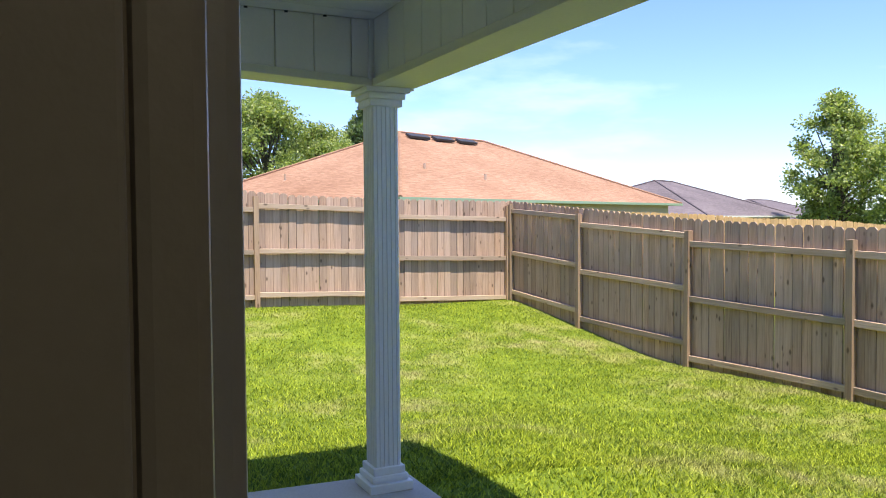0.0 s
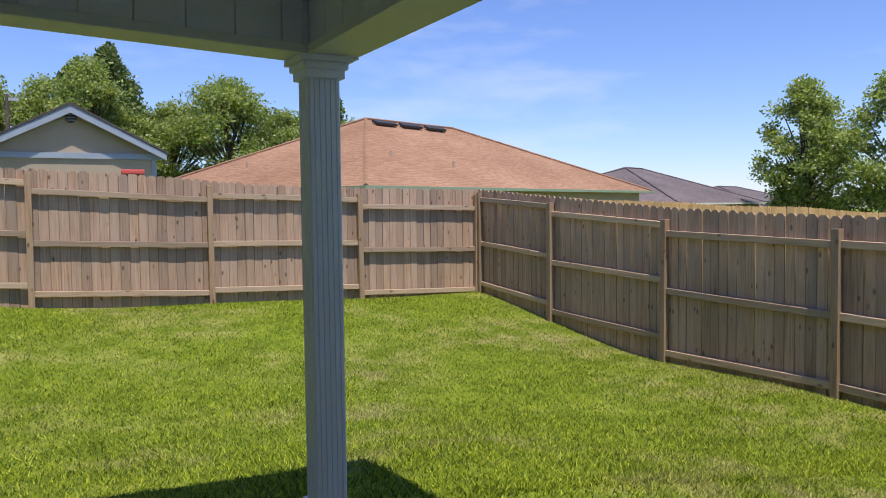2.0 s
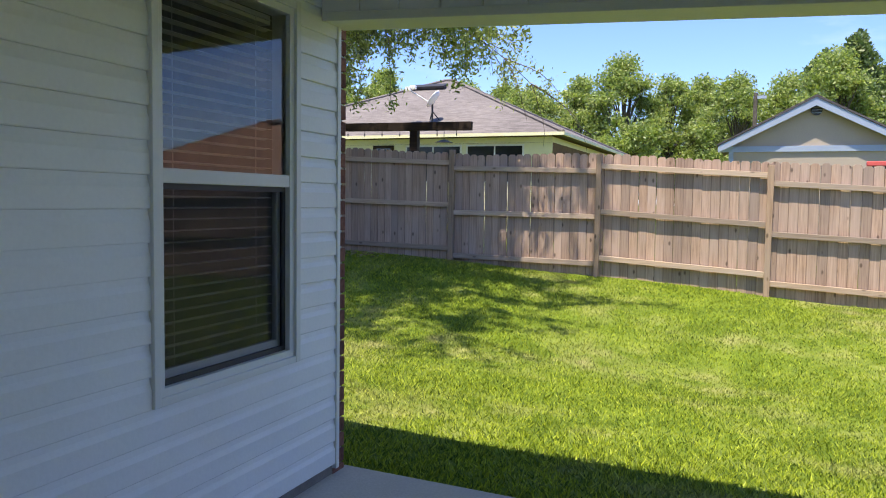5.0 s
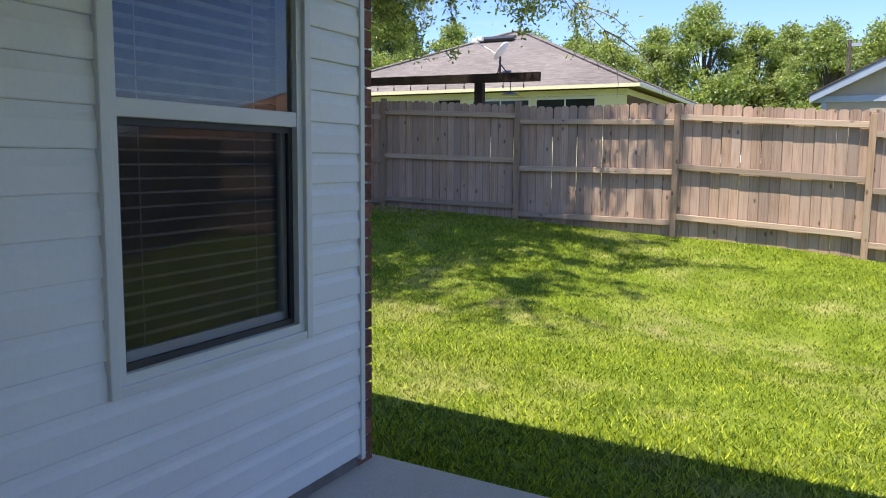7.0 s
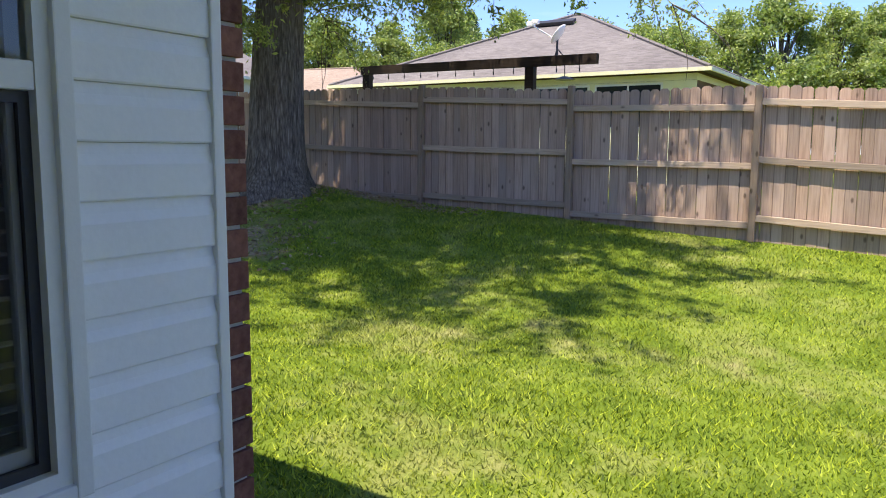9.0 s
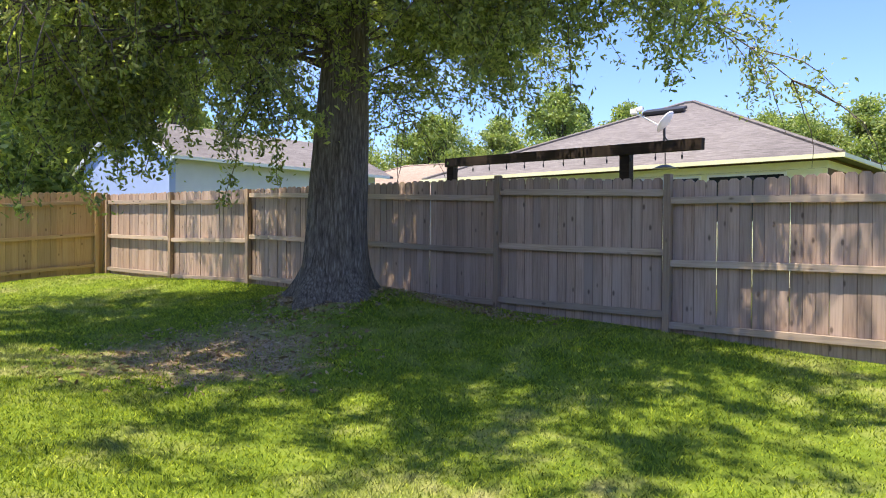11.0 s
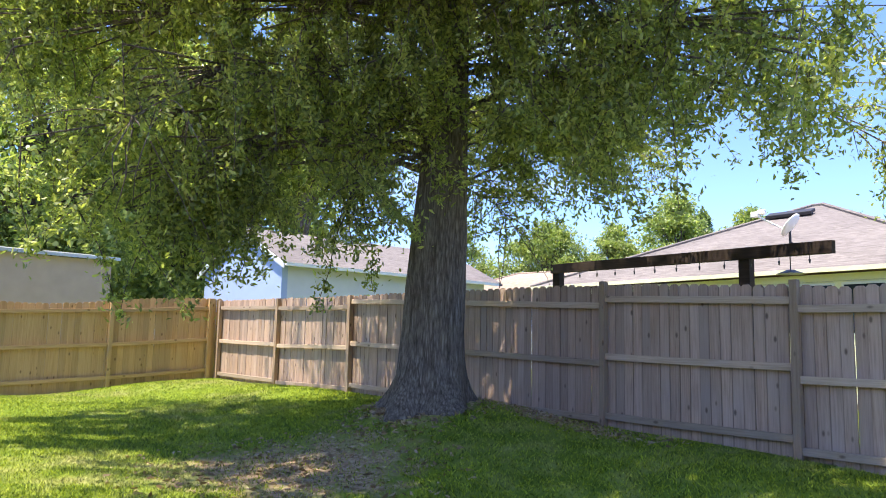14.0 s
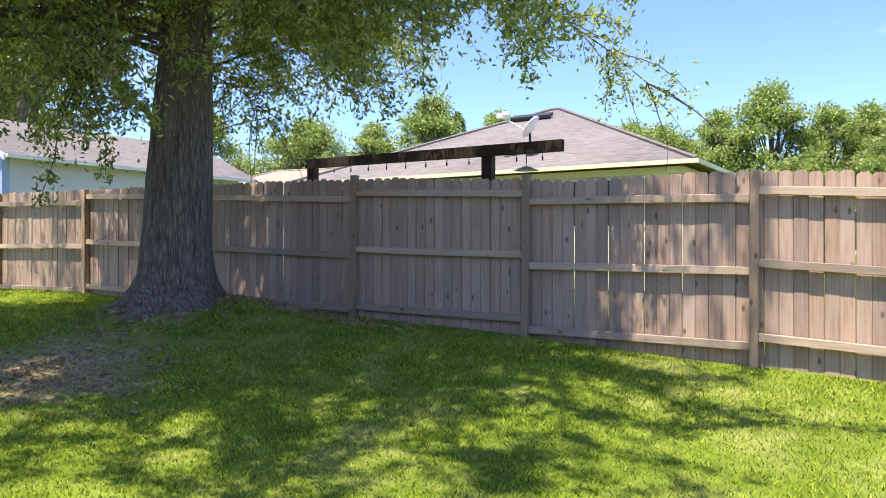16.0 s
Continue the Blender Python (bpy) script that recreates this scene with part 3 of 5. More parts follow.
    while z < w["z1"] - 0.03:
        share("slat", me, bl, pose(X - 0.1, w["y0"] + 0.015, z, 0, -9, 0.25 * math.sin(k * 2.1)))
        z += 0.043
        k += 1
    part("head_rail", boxed(X - 0.15, X - 0.1, w["y0"], w["y1"], w["z1"] - 0.04, w["z1"]), M["blind"], bl)
    for y in (w["y0"] + 0.14, w["y1"] - 0.14):
        cord = bmesh.new()
        rod(cord, (X - 0.076, y, w["z0"] + 0.02), (X - 0.076, y, w["z1"] - 0.03), 0.0018, sides=5)
        part("cord", cord, M["blind"], bl)


build_window()


def build_rooms():
    """Plain rooms behind the window and behind the door, and the wall with the doorway."""
    tagged(part("floor_bedroom", boxed(-5.0, WALL_X - 0.145, DOOR_Y, BACK_Y - 0.12, -0.1, 0.0), M["inner_floor"]), "brown floor of the dim room", "floor", kind="structure")
    tagged(part("wall_bedroom", boxed(-5.1, -5.0, DOOR_Y - 0.15, BACK_Y, -0.1, CEIL_Z), M["inner_wall"]), "plain beige inner wall", "wall", kind="structure")
    tagged(part("ceiling_bedroom", boxed(-5.1, WALL_X - 0.142, DOOR_Y - 0.15, BACK_Y - 0.11, CEIL_Z, CEIL_Z + 0.05), M["inner_wall"]), "plain inner ceiling", "ceiling", kind="structure")
    dx0, dx1, top = -0.06, 0.88, 2.04
    door_wall = thing("wall_door", "house wall with the patio doorway", "wall", kind="structure")
    ya, yb = DOOR_Y - 0.09, DOOR_Y
    part("wall_piece", boxed(-5.1, dx0 - 0.04, ya + 0.012, yb - 0.02, -0.1, CEIL_Z + 0.05), M["inner_wall"], door_wall)
    part("wall_piece", boxed(dx1 + 0.04, 9.0, ya + 0.012, yb - 0.02, -0.3, CEIL_Z + 0.05), M["inner_wall"], door_wall)
    part("wall_piece", boxed(dx0 - 0.04, dx1 + 0.04, ya + 0.012, yb - 0.02, top + 0.04, CEIL_Z + 0.05), M["inner_wall"], door_wall)
    for x0, x1 in ((WALL_X, dx0 - 0.085), (dx1 + 0.085, 9.0)):
        z = 0.055 if x0 < 0 else -0.2
        while z < CEIL_Z:
            hh = min(0.1165, CEIL_Z - z)
            prof = [(0.018, 0), (-0.004, 0), (-0.005, hh * 0.62), (0.006, hh), (0.018, hh)]
            part("siding_board", prism([(x0, DOOR_Y - p, z + q) for p, q in prof], (x1 - x0, 0, 0)), M["vinyl"], door_wall)
            z += 0.1165
    door = thing("door_1", "painted door frame of the open patio doorway", "door frame", kind="structure")
    part("jamb", boxed(dx0 - 0.04, dx0, ya + 0.004, yb + 0.012, 0.0, top, bevel=0.009), M["door_paint"], door)
    part("jamb", boxed(dx1, dx1 + 0.04, ya + 0.004, yb + 0.012, 0.0, top, bevel=0.009), M["door_paint"], door)
    part("head", boxed(dx0 - 0.04, dx1 + 0.04, ya + 0.004, yb + 0.012, top, top + 0.04, bevel=0.006), M["door_paint"], door)
    for x in (dx0 - 0.082, dx1 + 0.042):
        part("outer_casing", boxed(x, x + 0.04, DOOR_Y - 0.02, DOOR_Y + 0.018, 0.0, top + 0.1, bevel=0.004), M["trim"], door)
        part("inner_casing", boxed(x - (0.045 if x < 0 else -0.02), x + (0.039 if x < 0 else 0.085), ya - 0.008, ya + 0.01, 0.0, top + 0.09, bevel=0.004), M["door_paint"], door)
    for xa, xb in ((dx0 - 0.02, dx0 + 0.039), (dx1 + 0.001, dx1 + 0.03)):
        part("brickmould", boxed(xa, xb, DOOR_Y + 0.0125, DOOR_Y + 0.09, 0.0, top, bevel=0.012), M["door_paint"], door)
    part("threshold", boxed(dx0, dx1, ya, yb + 0.02, -0.005, 0.012), M["metal"], door)
    tagged(part("floor_hall", boxed(-1.6, 2.6, -4.0, DOOR_Y - 0.092, -0.1, 0.0), M["inner_floor"]), "brown floor inside the house", "floor", kind="structure")
    room = thing("wall_hall", "plain beige walls inside the house", "wall", kind="structure")
    part("wall_piece", boxed(-1.7, -1.6, -4.0, ya, -0.1, CEIL_Z + 0.05), M["inner_wall"], room)
    part("wall_piece", boxed(2.6, 2.7, -4.0, ya, -0.1, CEIL_Z + 0.05), M["inner_wall"], room)
    part("wall_piece", boxed(-1.7, 2.7, -4.1, -4.0, -0.1, CEIL_Z + 0.05), M["inner_wall"], room)
    tagged(part("ceiling_hall", boxed(-1.7, 2.7, -4.1, ya + 0.01, CEIL_Z + 0.052, CEIL_Z + 0.1), M["inner_wall"]), "plain ceiling inside the house", "ceiling", kind="structure")
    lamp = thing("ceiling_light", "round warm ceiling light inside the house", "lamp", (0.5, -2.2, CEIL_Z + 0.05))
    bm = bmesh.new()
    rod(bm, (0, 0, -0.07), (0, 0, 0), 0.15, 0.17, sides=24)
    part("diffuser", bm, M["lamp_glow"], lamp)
    # roof slab with its eaves
    roof = thing("roof", "low brown shingle roof with eaves over the porch", "roof", kind="structure")
    for a, b in (((-12, -6, CEIL_Z + 0.11), (2.14, 3.7, CEIL_Z + 0.26)), ((2.15, -6, CEIL_Z + 0.11), (9.5, 0.35, CEIL_Z + 0.26))):
        part("eave", boxed(a[0], b[0], a[1], b[1], a[2], b[2]), M["trim"], roof)
    pts = [(-12.1, 3.7, CEIL_Z + 0.262), (-12.1, -6.2, CEIL_Z + 0.262), (-12.1, -1.2, CEIL_Z + 2.2)]
    part("roof_slope", prism(pts, (14.0, 0, 0)), M["brown_roof"], roof)


build_rooms()


# ---- fences ----
POST_H = 2.0


def dog_ear(w, h, t):
    """A picket with clipped top corners and eased long edges, foot at the origin, both faces alike."""
    c, e = 0.035, 0.005
    bm = bmesh.new()
    out = [(-w / 2, 0), (w / 2, 0), (w / 2, h - c), (w / 2 - c, h), (-w / 2 + c, h), (-w / 2, h - c)]

    def ring(y, k):
        return [bm.verts.new((x - math.copysign(k, x), y, z)) for x, z in out]

    rs = [ring(0, e), ring(e, 0), ring(t - e, 0), ring(t, e)]
    for a, b in zip(rs, rs[1:]):
        for k in range(6):
            bm.faces.new((a[k], a[(k + 1) % 6], b[(k + 1) % 6], b[k]))
    bm.faces.new(rs[0][::-1])
    bm.faces.new(rs[-1])
    bmesh.ops.recalc_face_normals(bm, faces=bm.faces)
    return bm


def between(table, u):
    """Height at u along a table of (place, height)."""
    pts = sorted(table)
    return float(np.interp(u, [p for p, _ in pts], [h for _, h in pts]))


def fence(name, label, along, fixed, posts, inward, mats, picket_from, picket_to, rails=True, seed=1, sink=0.0, tops=None, runs=None):
    """A picket fence along x or y; posts and rails stand on the yard's side (inward = -1 or 1 across the line).
    posts: (place, height above the picket tops); tops: heights of the picket tops; runs: each bay's top, middle and bottom rail as (start, end) heights."""
    rng = random.Random(seed)
    th = thing(name, label, "fence", kind="structure")
    pick_mat, rail_mat, post_mat = mats
    tall = 2.3
    variants = [mesh_of("picket", dog_ear(0.1425 + 0.003 * rng.random(), tall + 0.012 * rng.random(), 0.018), pick_mat) for _ in range(6)]
    rz = 0 if along == "x" else 90

    def place(u, v, z):
        return (u, fixed + v, z) if along == "x" else (fixed + v, u, z)

    def gz(u):
        p = place(u, 0, 0)
        return ground_z(p[0], p[1])

    def top(u):
        return between(tops, u) if tops else gz(u) - sink + 2.05

    ordered = sorted(posts)
    u = picket_from
    while u < picket_to:
        z = top(u) - tall + 0.014 * (rng.random() - 0.5)
        tilt = 0.5 * (rng.random() - 0.5)
        x, y, zz = place(u, 0.012 * (rng.random() - 0.5), z)
        share("picket", rng.choice(variants), th, pose(x, y, zz, 0, 0, rz) @ pose(0, 0, 0, 0, tilt, 0))
        u += 0.1425 + (0.006 if rng.random() < 0.04 else 0.001)
    off = inward * 0.055
    for i, (p, more) in enumerate(ordered):
        foot = gz(p) - 0.25
        x, y, z = place(p, inward * 0.07, foot)
        lean = pose(x, y, z, 0.5 * (rng.random() - 0.5), 0.7 * (rng.random() - 0.5), 0)
        ob = part("post", boxed(-0.046, 0.046, -0.046, 0.046, 0, top(p) + more - foot, bevel=0.006), post_mat, th)
        ob.matrix_basis = lean
        if i + 1 < len(ordered) and rails:
            q = ordered[i + 1][0]
            bay = runs[i] if runs else [(gz(p) + hz, gz(q) + hz) for hz in (1.8, 1.0, 0.22)]
            for za, zb in bay:
                a, b = p + 0.044, q - 0.044
                sag = 0.012 * (rng.random() - 0.4)
                bm = bmesh.new()
                r0, r1 = -0.03, 0.024
                rings = []
                for k in range(5):
                    f = k / 4
                    uu, zc = a + (b - a) * f, za + (zb - za) * f - sag * 4 * f * (1 - f)
                    prof = [(r0, -0.04), (r0 + 0.004, -0.044), (r1, -0.044), (r1, 0.044), (r0 + 0.004, 0.044), (r0, 0.04)]
                    rings.append([bm.verts.new(place(uu, off + (-inward) * v, zc + h)) for v, h in prof])
                for A, B in zip(rings, rings[1:]):
                    for k in range(6):
                        bm.faces.new((A[k], A[(k + 1) % 6], B[(k + 1) % 6], B[k]))
                bm.faces.new(rings[0][::-1])
                bm.faces.new(rings[-1])
                bmesh.ops.recalc_face_normals(bm, faces=bm.faces)
                part("rail", bm, rail_mat, th)
    return th


OLD = (M["picket"], M["rail_x"], M["post"])
fence("fence_back", "weathered grey-brown dog-ear picket fence with rails and posts", "x", 13.26,
      [(8.2, -0.1), (5.71, -0.12), (3.0, -0.08), (0.3, -0.05), (-2.39, 0.01), (-5.07, 0.06), (-7.78, 0.05), (-10.9, 0.03), (-14.08, 0.0), (-17.06, 0.0), (-20.1, 0.0)], -1, OLD, -20.32, 8.3, seed=2,
      tops=[(-20.3, 2.6), (-15, 2.5), (-13.2, 2.48), (-9.1, 2.42), (-7.0, 2.36), (-5.1, 2.25), (-4.5, 2.2), (-3.2, 2.23), (-2.0, 2.19), (-0.2, 2.07), (1.2, 2.02), (2.64, 1.92), (3.74, 1.83), (6.3, 1.76), (8.3, 1.74)],
      runs=[((2.40, 2.33), (1.55, 1.48), (0.72, 0.66)), ((2.31, 2.25), (1.45, 1.44), (0.62, 0.62)), ((2.36, 2.24), (1.52, 1.42), (0.70, 0.61)), ((2.23, 2.09), (1.41, 1.29), (0.61, 0.52)),
            ((2.18, 2.07), (1.38, 1.31), (0.57, 0.51)), ((1.97, 1.92), (1.17, 1.14), (0.38, 0.34)), ((2.0, 1.85), (1.23, 1.07), (0.44, 0.28)), ((1.72, 1.57), (0.92, 0.81), (0.14, 0.0)),
            ((1.64, 1.55), (0.83, 0.755), (0.045, -0.05)), ((1.43, 1.37), (0.63, 0.56), (-0.17, -0.25))])
fence("fence_side", "weathered brown picket fence, shaded side facing the lawn", "y", 8.3,
      [(13.1, -0.06), (10.75, -0.1), (8.04, -0.17), (5.36, -0.14), (2.66, -0.1), (-0.04, -0.1), (-2.74, -0.1)], -1, (M["picket"], M["rail_y"], M["post"]), -2.9, 13.2, seed=3,
      tops=[(13.2, 1.74), (12.2, 1.665), (9.3, 1.45), (8.05, 1.355), (6.4, 1.275), (4.94, 1.23), (-2.9, 1.1)],
      runs=[((0.8, 0.83), (-0.02, 0.0), (-0.8, -0.79)), ((0.83, 0.87), (0.0, 0.03), (-0.79, -0.76)), ((0.88, 0.93), (0.05, 0.12), (-0.75, -0.68)), ((0.925, 0.985), (0.12, 0.17), (-0.68, -0.72)),
            ((1.11, 1.26), (0.32, 0.42), (-0.5, -0.43)), ((1.39, 1.535), (0.53, 0.67), (-0.29, -0.13))])
fence("fence_left", "newer golden-yellow picket fence", "y", -20.26,
      [(v, 0.0) for v in (12.95, 10.5, 7.9, 5.3, 2.7, 0.1)], 1, (M["new_picket"], M["new_rail_y"], M["new_picket"]), 0.0, 13.33, seed=4)
fence("fence_neighbour", "newer golden picket fence beyond the yard corner", "x", 13.3,
      [(v, 0.0) for v in (11, 14, 17, 20, 23, 26)], 1, (M["new_picket"], M["new_picket"], M["new_picket"]), 8.46, 27.0, rails=False, seed=5, sink=0.04)


# ---- neighbouring houses ----
def hip_roof(bm, L, W, z0, rise, ridge_in, over=0.0, thick=0.12):
    """A hip roof over a rectangle from (0,0) to (L,W), ridge along the longer side."""
    b = [bm.verts.new(p) for p in ((-over, -over, z0), (L + over, -over, z0), (L + over, W + over, z0), (-over, W + over, z0))]
    t = [bm.verts.new(p) for p in ((ridge_in, W / 2, z0 + rise), (L - ridge_in, W / 2, z0 + rise))]
    for f in ((b[0], b[1], t[1], t[0]), (b[1], b[2], t[1]), (b[2], b[3], t[0], t[1]), (b[3], b[0], t[0]), (b[3], b[2], b[1], b[0])):
        bm.faces.new(f)


def gutter(bm, L, W, z, over, h=0.08, t=0.05):
    o = over
    box(bm, -o - t, L + o + t, -o - t, -o, z - h, z + 0.01)
    box(bm, -o - t, L + o + t, W + o, W + o + t, z - h, z + 0.01)
    box(bm, -o - t, -o, -o, W + o, z - h, z + 0.01)
    box(bm, L + o, L + o + t, -o, W + o, z - h, z + 0.01)


def ridge_caps(bm, pts, r=0.07):
    for a, b in pts:
        rod(bm, a, b, r, sides=6)


def house(name, label, at, turn, L, W, z_ground, z_eave, rise, ridge_in, roof_mat, wall_mat, trim_mat, windows=(), over=0.4):
    h = thing(name, label, "house", (at[0], at[1], 0))
    h.rotation_euler = (0, 0, radians(turn))
    part("wall", boxed(0, L, 0, W, z_ground - 0.3, z_eave - 0.02), wall_mat, h)
    bm = bmesh.new()
    hip_roof(bm, L, W, z_eave, rise, ridge_in, over)
    rf = part("roof", bm, roof_mat, h)
    g = bmesh.new()
    gutter(g, L, W, z_eave, over)
    part("gutter", g, trim_mat, h)
    c = bmesh.new()
    t0, t1 = (ridge_in, W / 2, z_eave + rise), (L - ridge_in, W / 2, z_eave + rise)
    o = over
    ridge_caps(c, [(t0, t1), ((-o, -o, z_eave), t0), ((-o, W + o, z_eave), t0), ((L + o, -o, z_eave), t1), ((L + o, W + o, z_eave), t1)])
    part("ridge_cap", c, roof_mat, h)
    for x0, x1, za, zb in windows:
        fr = part("window", boxed(x0, x1, -0.05, 0.03, za, zb), M["trim"], h, "white framed window")
        n = max(1, round((x1 - x0) / 1.1))
        for k in range(n):
            a = x0 + 0.05 + k * (x1 - x0 - 0.05) / n
            part("pane", boxed(a, a + (x1 - x0 - 0.05) / n - 0.05, -0.056, -0.02, za + 0.05, zb - 0.05), M["dark_glass"], fr, "dark glass")
    return h


def roof_vent(h, L0, y, z, slope, mat, width=0.9):
    """A low off-ridge vent box lying on the front slope."""
    ob = part("roof_vent", boxed(-width / 2, width / 2, -0.16, 0.16, 0.02, 0.12, bevel=0.02), mat, h, "dark off-ridge roof vent")
    ob.matrix_basis = pose(L0, y, z, slope, 0, 0)


def pipe_vent(h, x, y, z):
    bm = bmesh.new()
    rod(bm, (x, y, z - 0.1), (x, y, z + 0.28), 0.045, sides=10)
    rod(bm, (x, y, z - 0.02), (x, y, z + 0.07), 0.12, 0.05, sides=10)
    part("vent_pipe", bm, M["tan_wall"], h)


def build_grey_house():
    L, W, ze, rise = 10.7, 11.0, 3.3, 2.5
    h = house("grey_roof_house", "house with a grey shingle hip roof and pale yellow eaves", (-16.0, 21.4), 0, L, W, 0.4, ze, rise, 5.2,
              M["grey_roof"], M["brick_far"], M["pale_yellow"], windows=[(6.2, 8.0, 1.9, 3.02), (8.15, 9.9, 1.9, 3.02)])
    part("frieze", boxed(-0.02, L + 0.02, -0.03, W + 0.02, ze - 0.24, ze - 0.085), M["pale_yellow"], h, "pale yellow band under the eaves")
    part("wall_panel", boxed(4.0, L + 0.01, -0.02, 0.02, 0.5, ze - 0.245), M["pale_yellow"], h, "pale yellow wall")
    s = math.degrees(math.atan2(rise, W / 2 + 0.4))
    roof_vent(h, 5.0, W / 2 - 1.0, ze + rise - 0.4, s, M["dark_metal"], 1.3)
    small = part("window", boxed(5.1, 5.8, -0.06, 0.02, 2.4, 3.03), M["dark_wood"], h, "small dark framed window")
    part("pane", boxed(5.2, 5.7, -0.066, 0.0, 2.48, 2.95), M["dark_glass"], small)
    # satellite dish
    d = thing("satellite_dish", "pale grey satellite dish on the shingle roof", "satellite dish", (-9.3, 22.2, 3.63))
    mast = bmesh.new()
    rod(mast, (0, 0, -0.1), (0, 0, 0.75), 0.03)
    part("mast", mast, M["dark_metal"], d)
    br = bmesh.new()
    rod(br, (0.25, 0.3, 0.1), (0, 0, 0.5), 0.018, sides=6)
    rod(br, (-0.25, 0.3, 0.1), (0, 0, 0.5), 0.018, sides=6)
    part("brace", br, M["dark_metal"], d)
    bowl = bmesh.new()
    bmesh.ops.create_uvsphere(bowl, u_segments=28, v_segments=20, radius=1.0)
    bmesh.ops.delete(bowl, geom=[v for v in bowl.verts if v.co.z > -0.86], context="VERTS")
    bmesh.ops.solidify(bowl, geom=bowl.faces[:], thickness=0.03)
    b = smooth(part("reflector", bowl, M["dish"], d))
    b.matrix_basis = Matrix.Translation((0.08, -0.1, 0.85)) @ Vector((-0.8, -0.12, 0.6)).to_track_quat("Z", "Y").to_matrix().to_4x4() @ Matrix.Translation((0, 0, 0.62)) @ Matrix.Diagonal((0.68, 0.68, 0.68, 1))
    arm = bmesh.new()
    rod(arm, (0.0, -0.1, 0.72), (-0.62, -0.36, 1.12), 0.022, sides=8)
    box(arm, -0.74, -0.56, -0.42, -0.3, 1.08, 1.22, 0.02)
    box(arm, -0.6, -0.42, -0.38, -0.26, 1.14, 1.26, 0.02)
    part("feed_arm", arm, M["dish"], d)


build_grey_house()


def build_brown_house():
    L, W, ze = 16.2, 11.2, 1.97
    rise = 2.65
    h = house("brown_roof_house", "house with a sunlit brown shingle hip roof and green gutter", (7.95 + 0.25, 18.35 + 0.5), 22.0, L, W, -0.4, ze, rise, 5.6,
              M["brown_roof"], M["stucco"], M["green_trim"])
    s = math.degrees(math.atan2(rise, W / 2 + 0.4))
    for x in (6.0, 7.4, 8.8):
        roof_vent(h, x, W / 2 - 0.55, ze + rise - 0.22, s, M["dark_metal"], 1.05)
    pipe_vent(h, 3.0, 1.9, ze + 0.9)
    pipe_vent(h, 5.2, 1.2, ze + 0.62)
    pipe_vent(h, 1.4, 7.0, ze + 0.72)


build_brown_house()
house("slate_roof_house", "distant house with a dark slate-coloured hip roof", (29.6, 29.2), 22.0, 13, 11, -0.6, 1.45, 2.2, 5.4, M["slate_roof"], M["stucco"], M["trim"])
house("slate_roof_house", "more distant house with a dark slate-coloured hip roof", (45, 36), 22.0, 15, 11, -0.6, 1.0, 1.75, 5.4, M["slate_roof"], M["stucco"], M["trim"])
house("tan_roof_house", "distant house with a pale tan shingle hip roof", (-38, 33), 10.0, 14, 10, 0.4, 4.0, 2.2, 5.0, M["tan_roof"], M["pale_wall"], M["trim"])


def build_shed():
    """Gabled outbuilding with blue-grey bargeboards."""
    x0, x1, y0, y1 = -0.62, 3.3, 21.0, 25.0
    apex, eave, mid = 3.97, 2.86, 1.33
    s = thing("garden_shed", "grey-tan gabled shed with blue-grey trim and round vent", "shed", (0, 0, 0))
    part("wall", prism([(x0, y0, -0.3), (x1, y0, -0.3), (x1, y0, eave), (mid, y0, apex - 0.1), (x0, y0, eave)], (0, y1 - y0, 0)), M["stucco"], s)
    for sx, ex in ((-1, -0.87), (1, 3.52)):
        a, b = (mid, 0, apex + 0.02), (ex, 0, eave - 0.02)
        part("bargeboard", prism([(a[0], y0 - 0.26, a[2]), (b[0], y0 - 0.26, b[2]), (b[0], y0 - 0.26, b[2] - 0.16), (a[0], y0 - 0.26, a[2] - 0.2)], (0, 0.05, 0)), M["blue_grey"], s)
        part("roof", prism([(a[0], y0 - 0.28, a[2] + 0.06), (b[0] + sx * 0.04, y0 - 0.28, b[2] + 0.04), (b[0] + sx * 0.04, y0 - 0.28, b[2] + 0.001), (a[0], y0 - 0.28, a[2] + 0.001)], (0, y1 - y0 + 0.5, 0)), M["slate_roof"], s)
    part("trim_band", boxed(x0 - 0.22, x1 + 0.18, y0 - 0.05, y0 - 0.002, eave - 0.16, eave - 0.02), M["blue_grey"], s)
    for x in (x0, x1 - 0.11):
        part("corner_board", boxed(x, x + 0.11, y0 - 0.03, y0 - 0.002, -0.2, eave - 0.162), M["blue_grey"], s)
    v = bmesh.new()
    rod(v, (mid + 0.02, y0 - 0.06, apex - 0.27), (mid + 0.02, y0 - 0.01, apex - 0.27), 0.13, sides=20)
    vent = part("gable_vent", v, M["dark_metal"], s, "dark round louvred vent")
    for k in range(3):
        part("slat", boxed(mid - 0.09, mid + 0.13, y0 - 0.07, y0 - 0.055, apex - 0.35 + 0.07 * k, apex - 0.335 + 0.07 * k), M["blue_grey"], vent)


build_shed()


def build_hoop():
    """Top of a red toy hoop behind the fence."""
    t = thing("toy_hoop", "red plastic toy hoop top behind the fence", "toy", (2.02, 15.0, 0))
    part("backboard", boxed(-0.2, 0.2, -0.03, 0.03, 2.06, 2.15, bevel=0.02), M["red"], t)
    bm = bmesh.new()
    g = ground_z(2, 15)
    rod(bm, (-0.1, 0, g), (-0.1, 0, 2.07), 0.02)
    rod(bm, (0.1, 0, g), (0.1, 0, 2.07), 0.02)
    part("pole", bm, M["dark_metal"], t)


build_hoop()


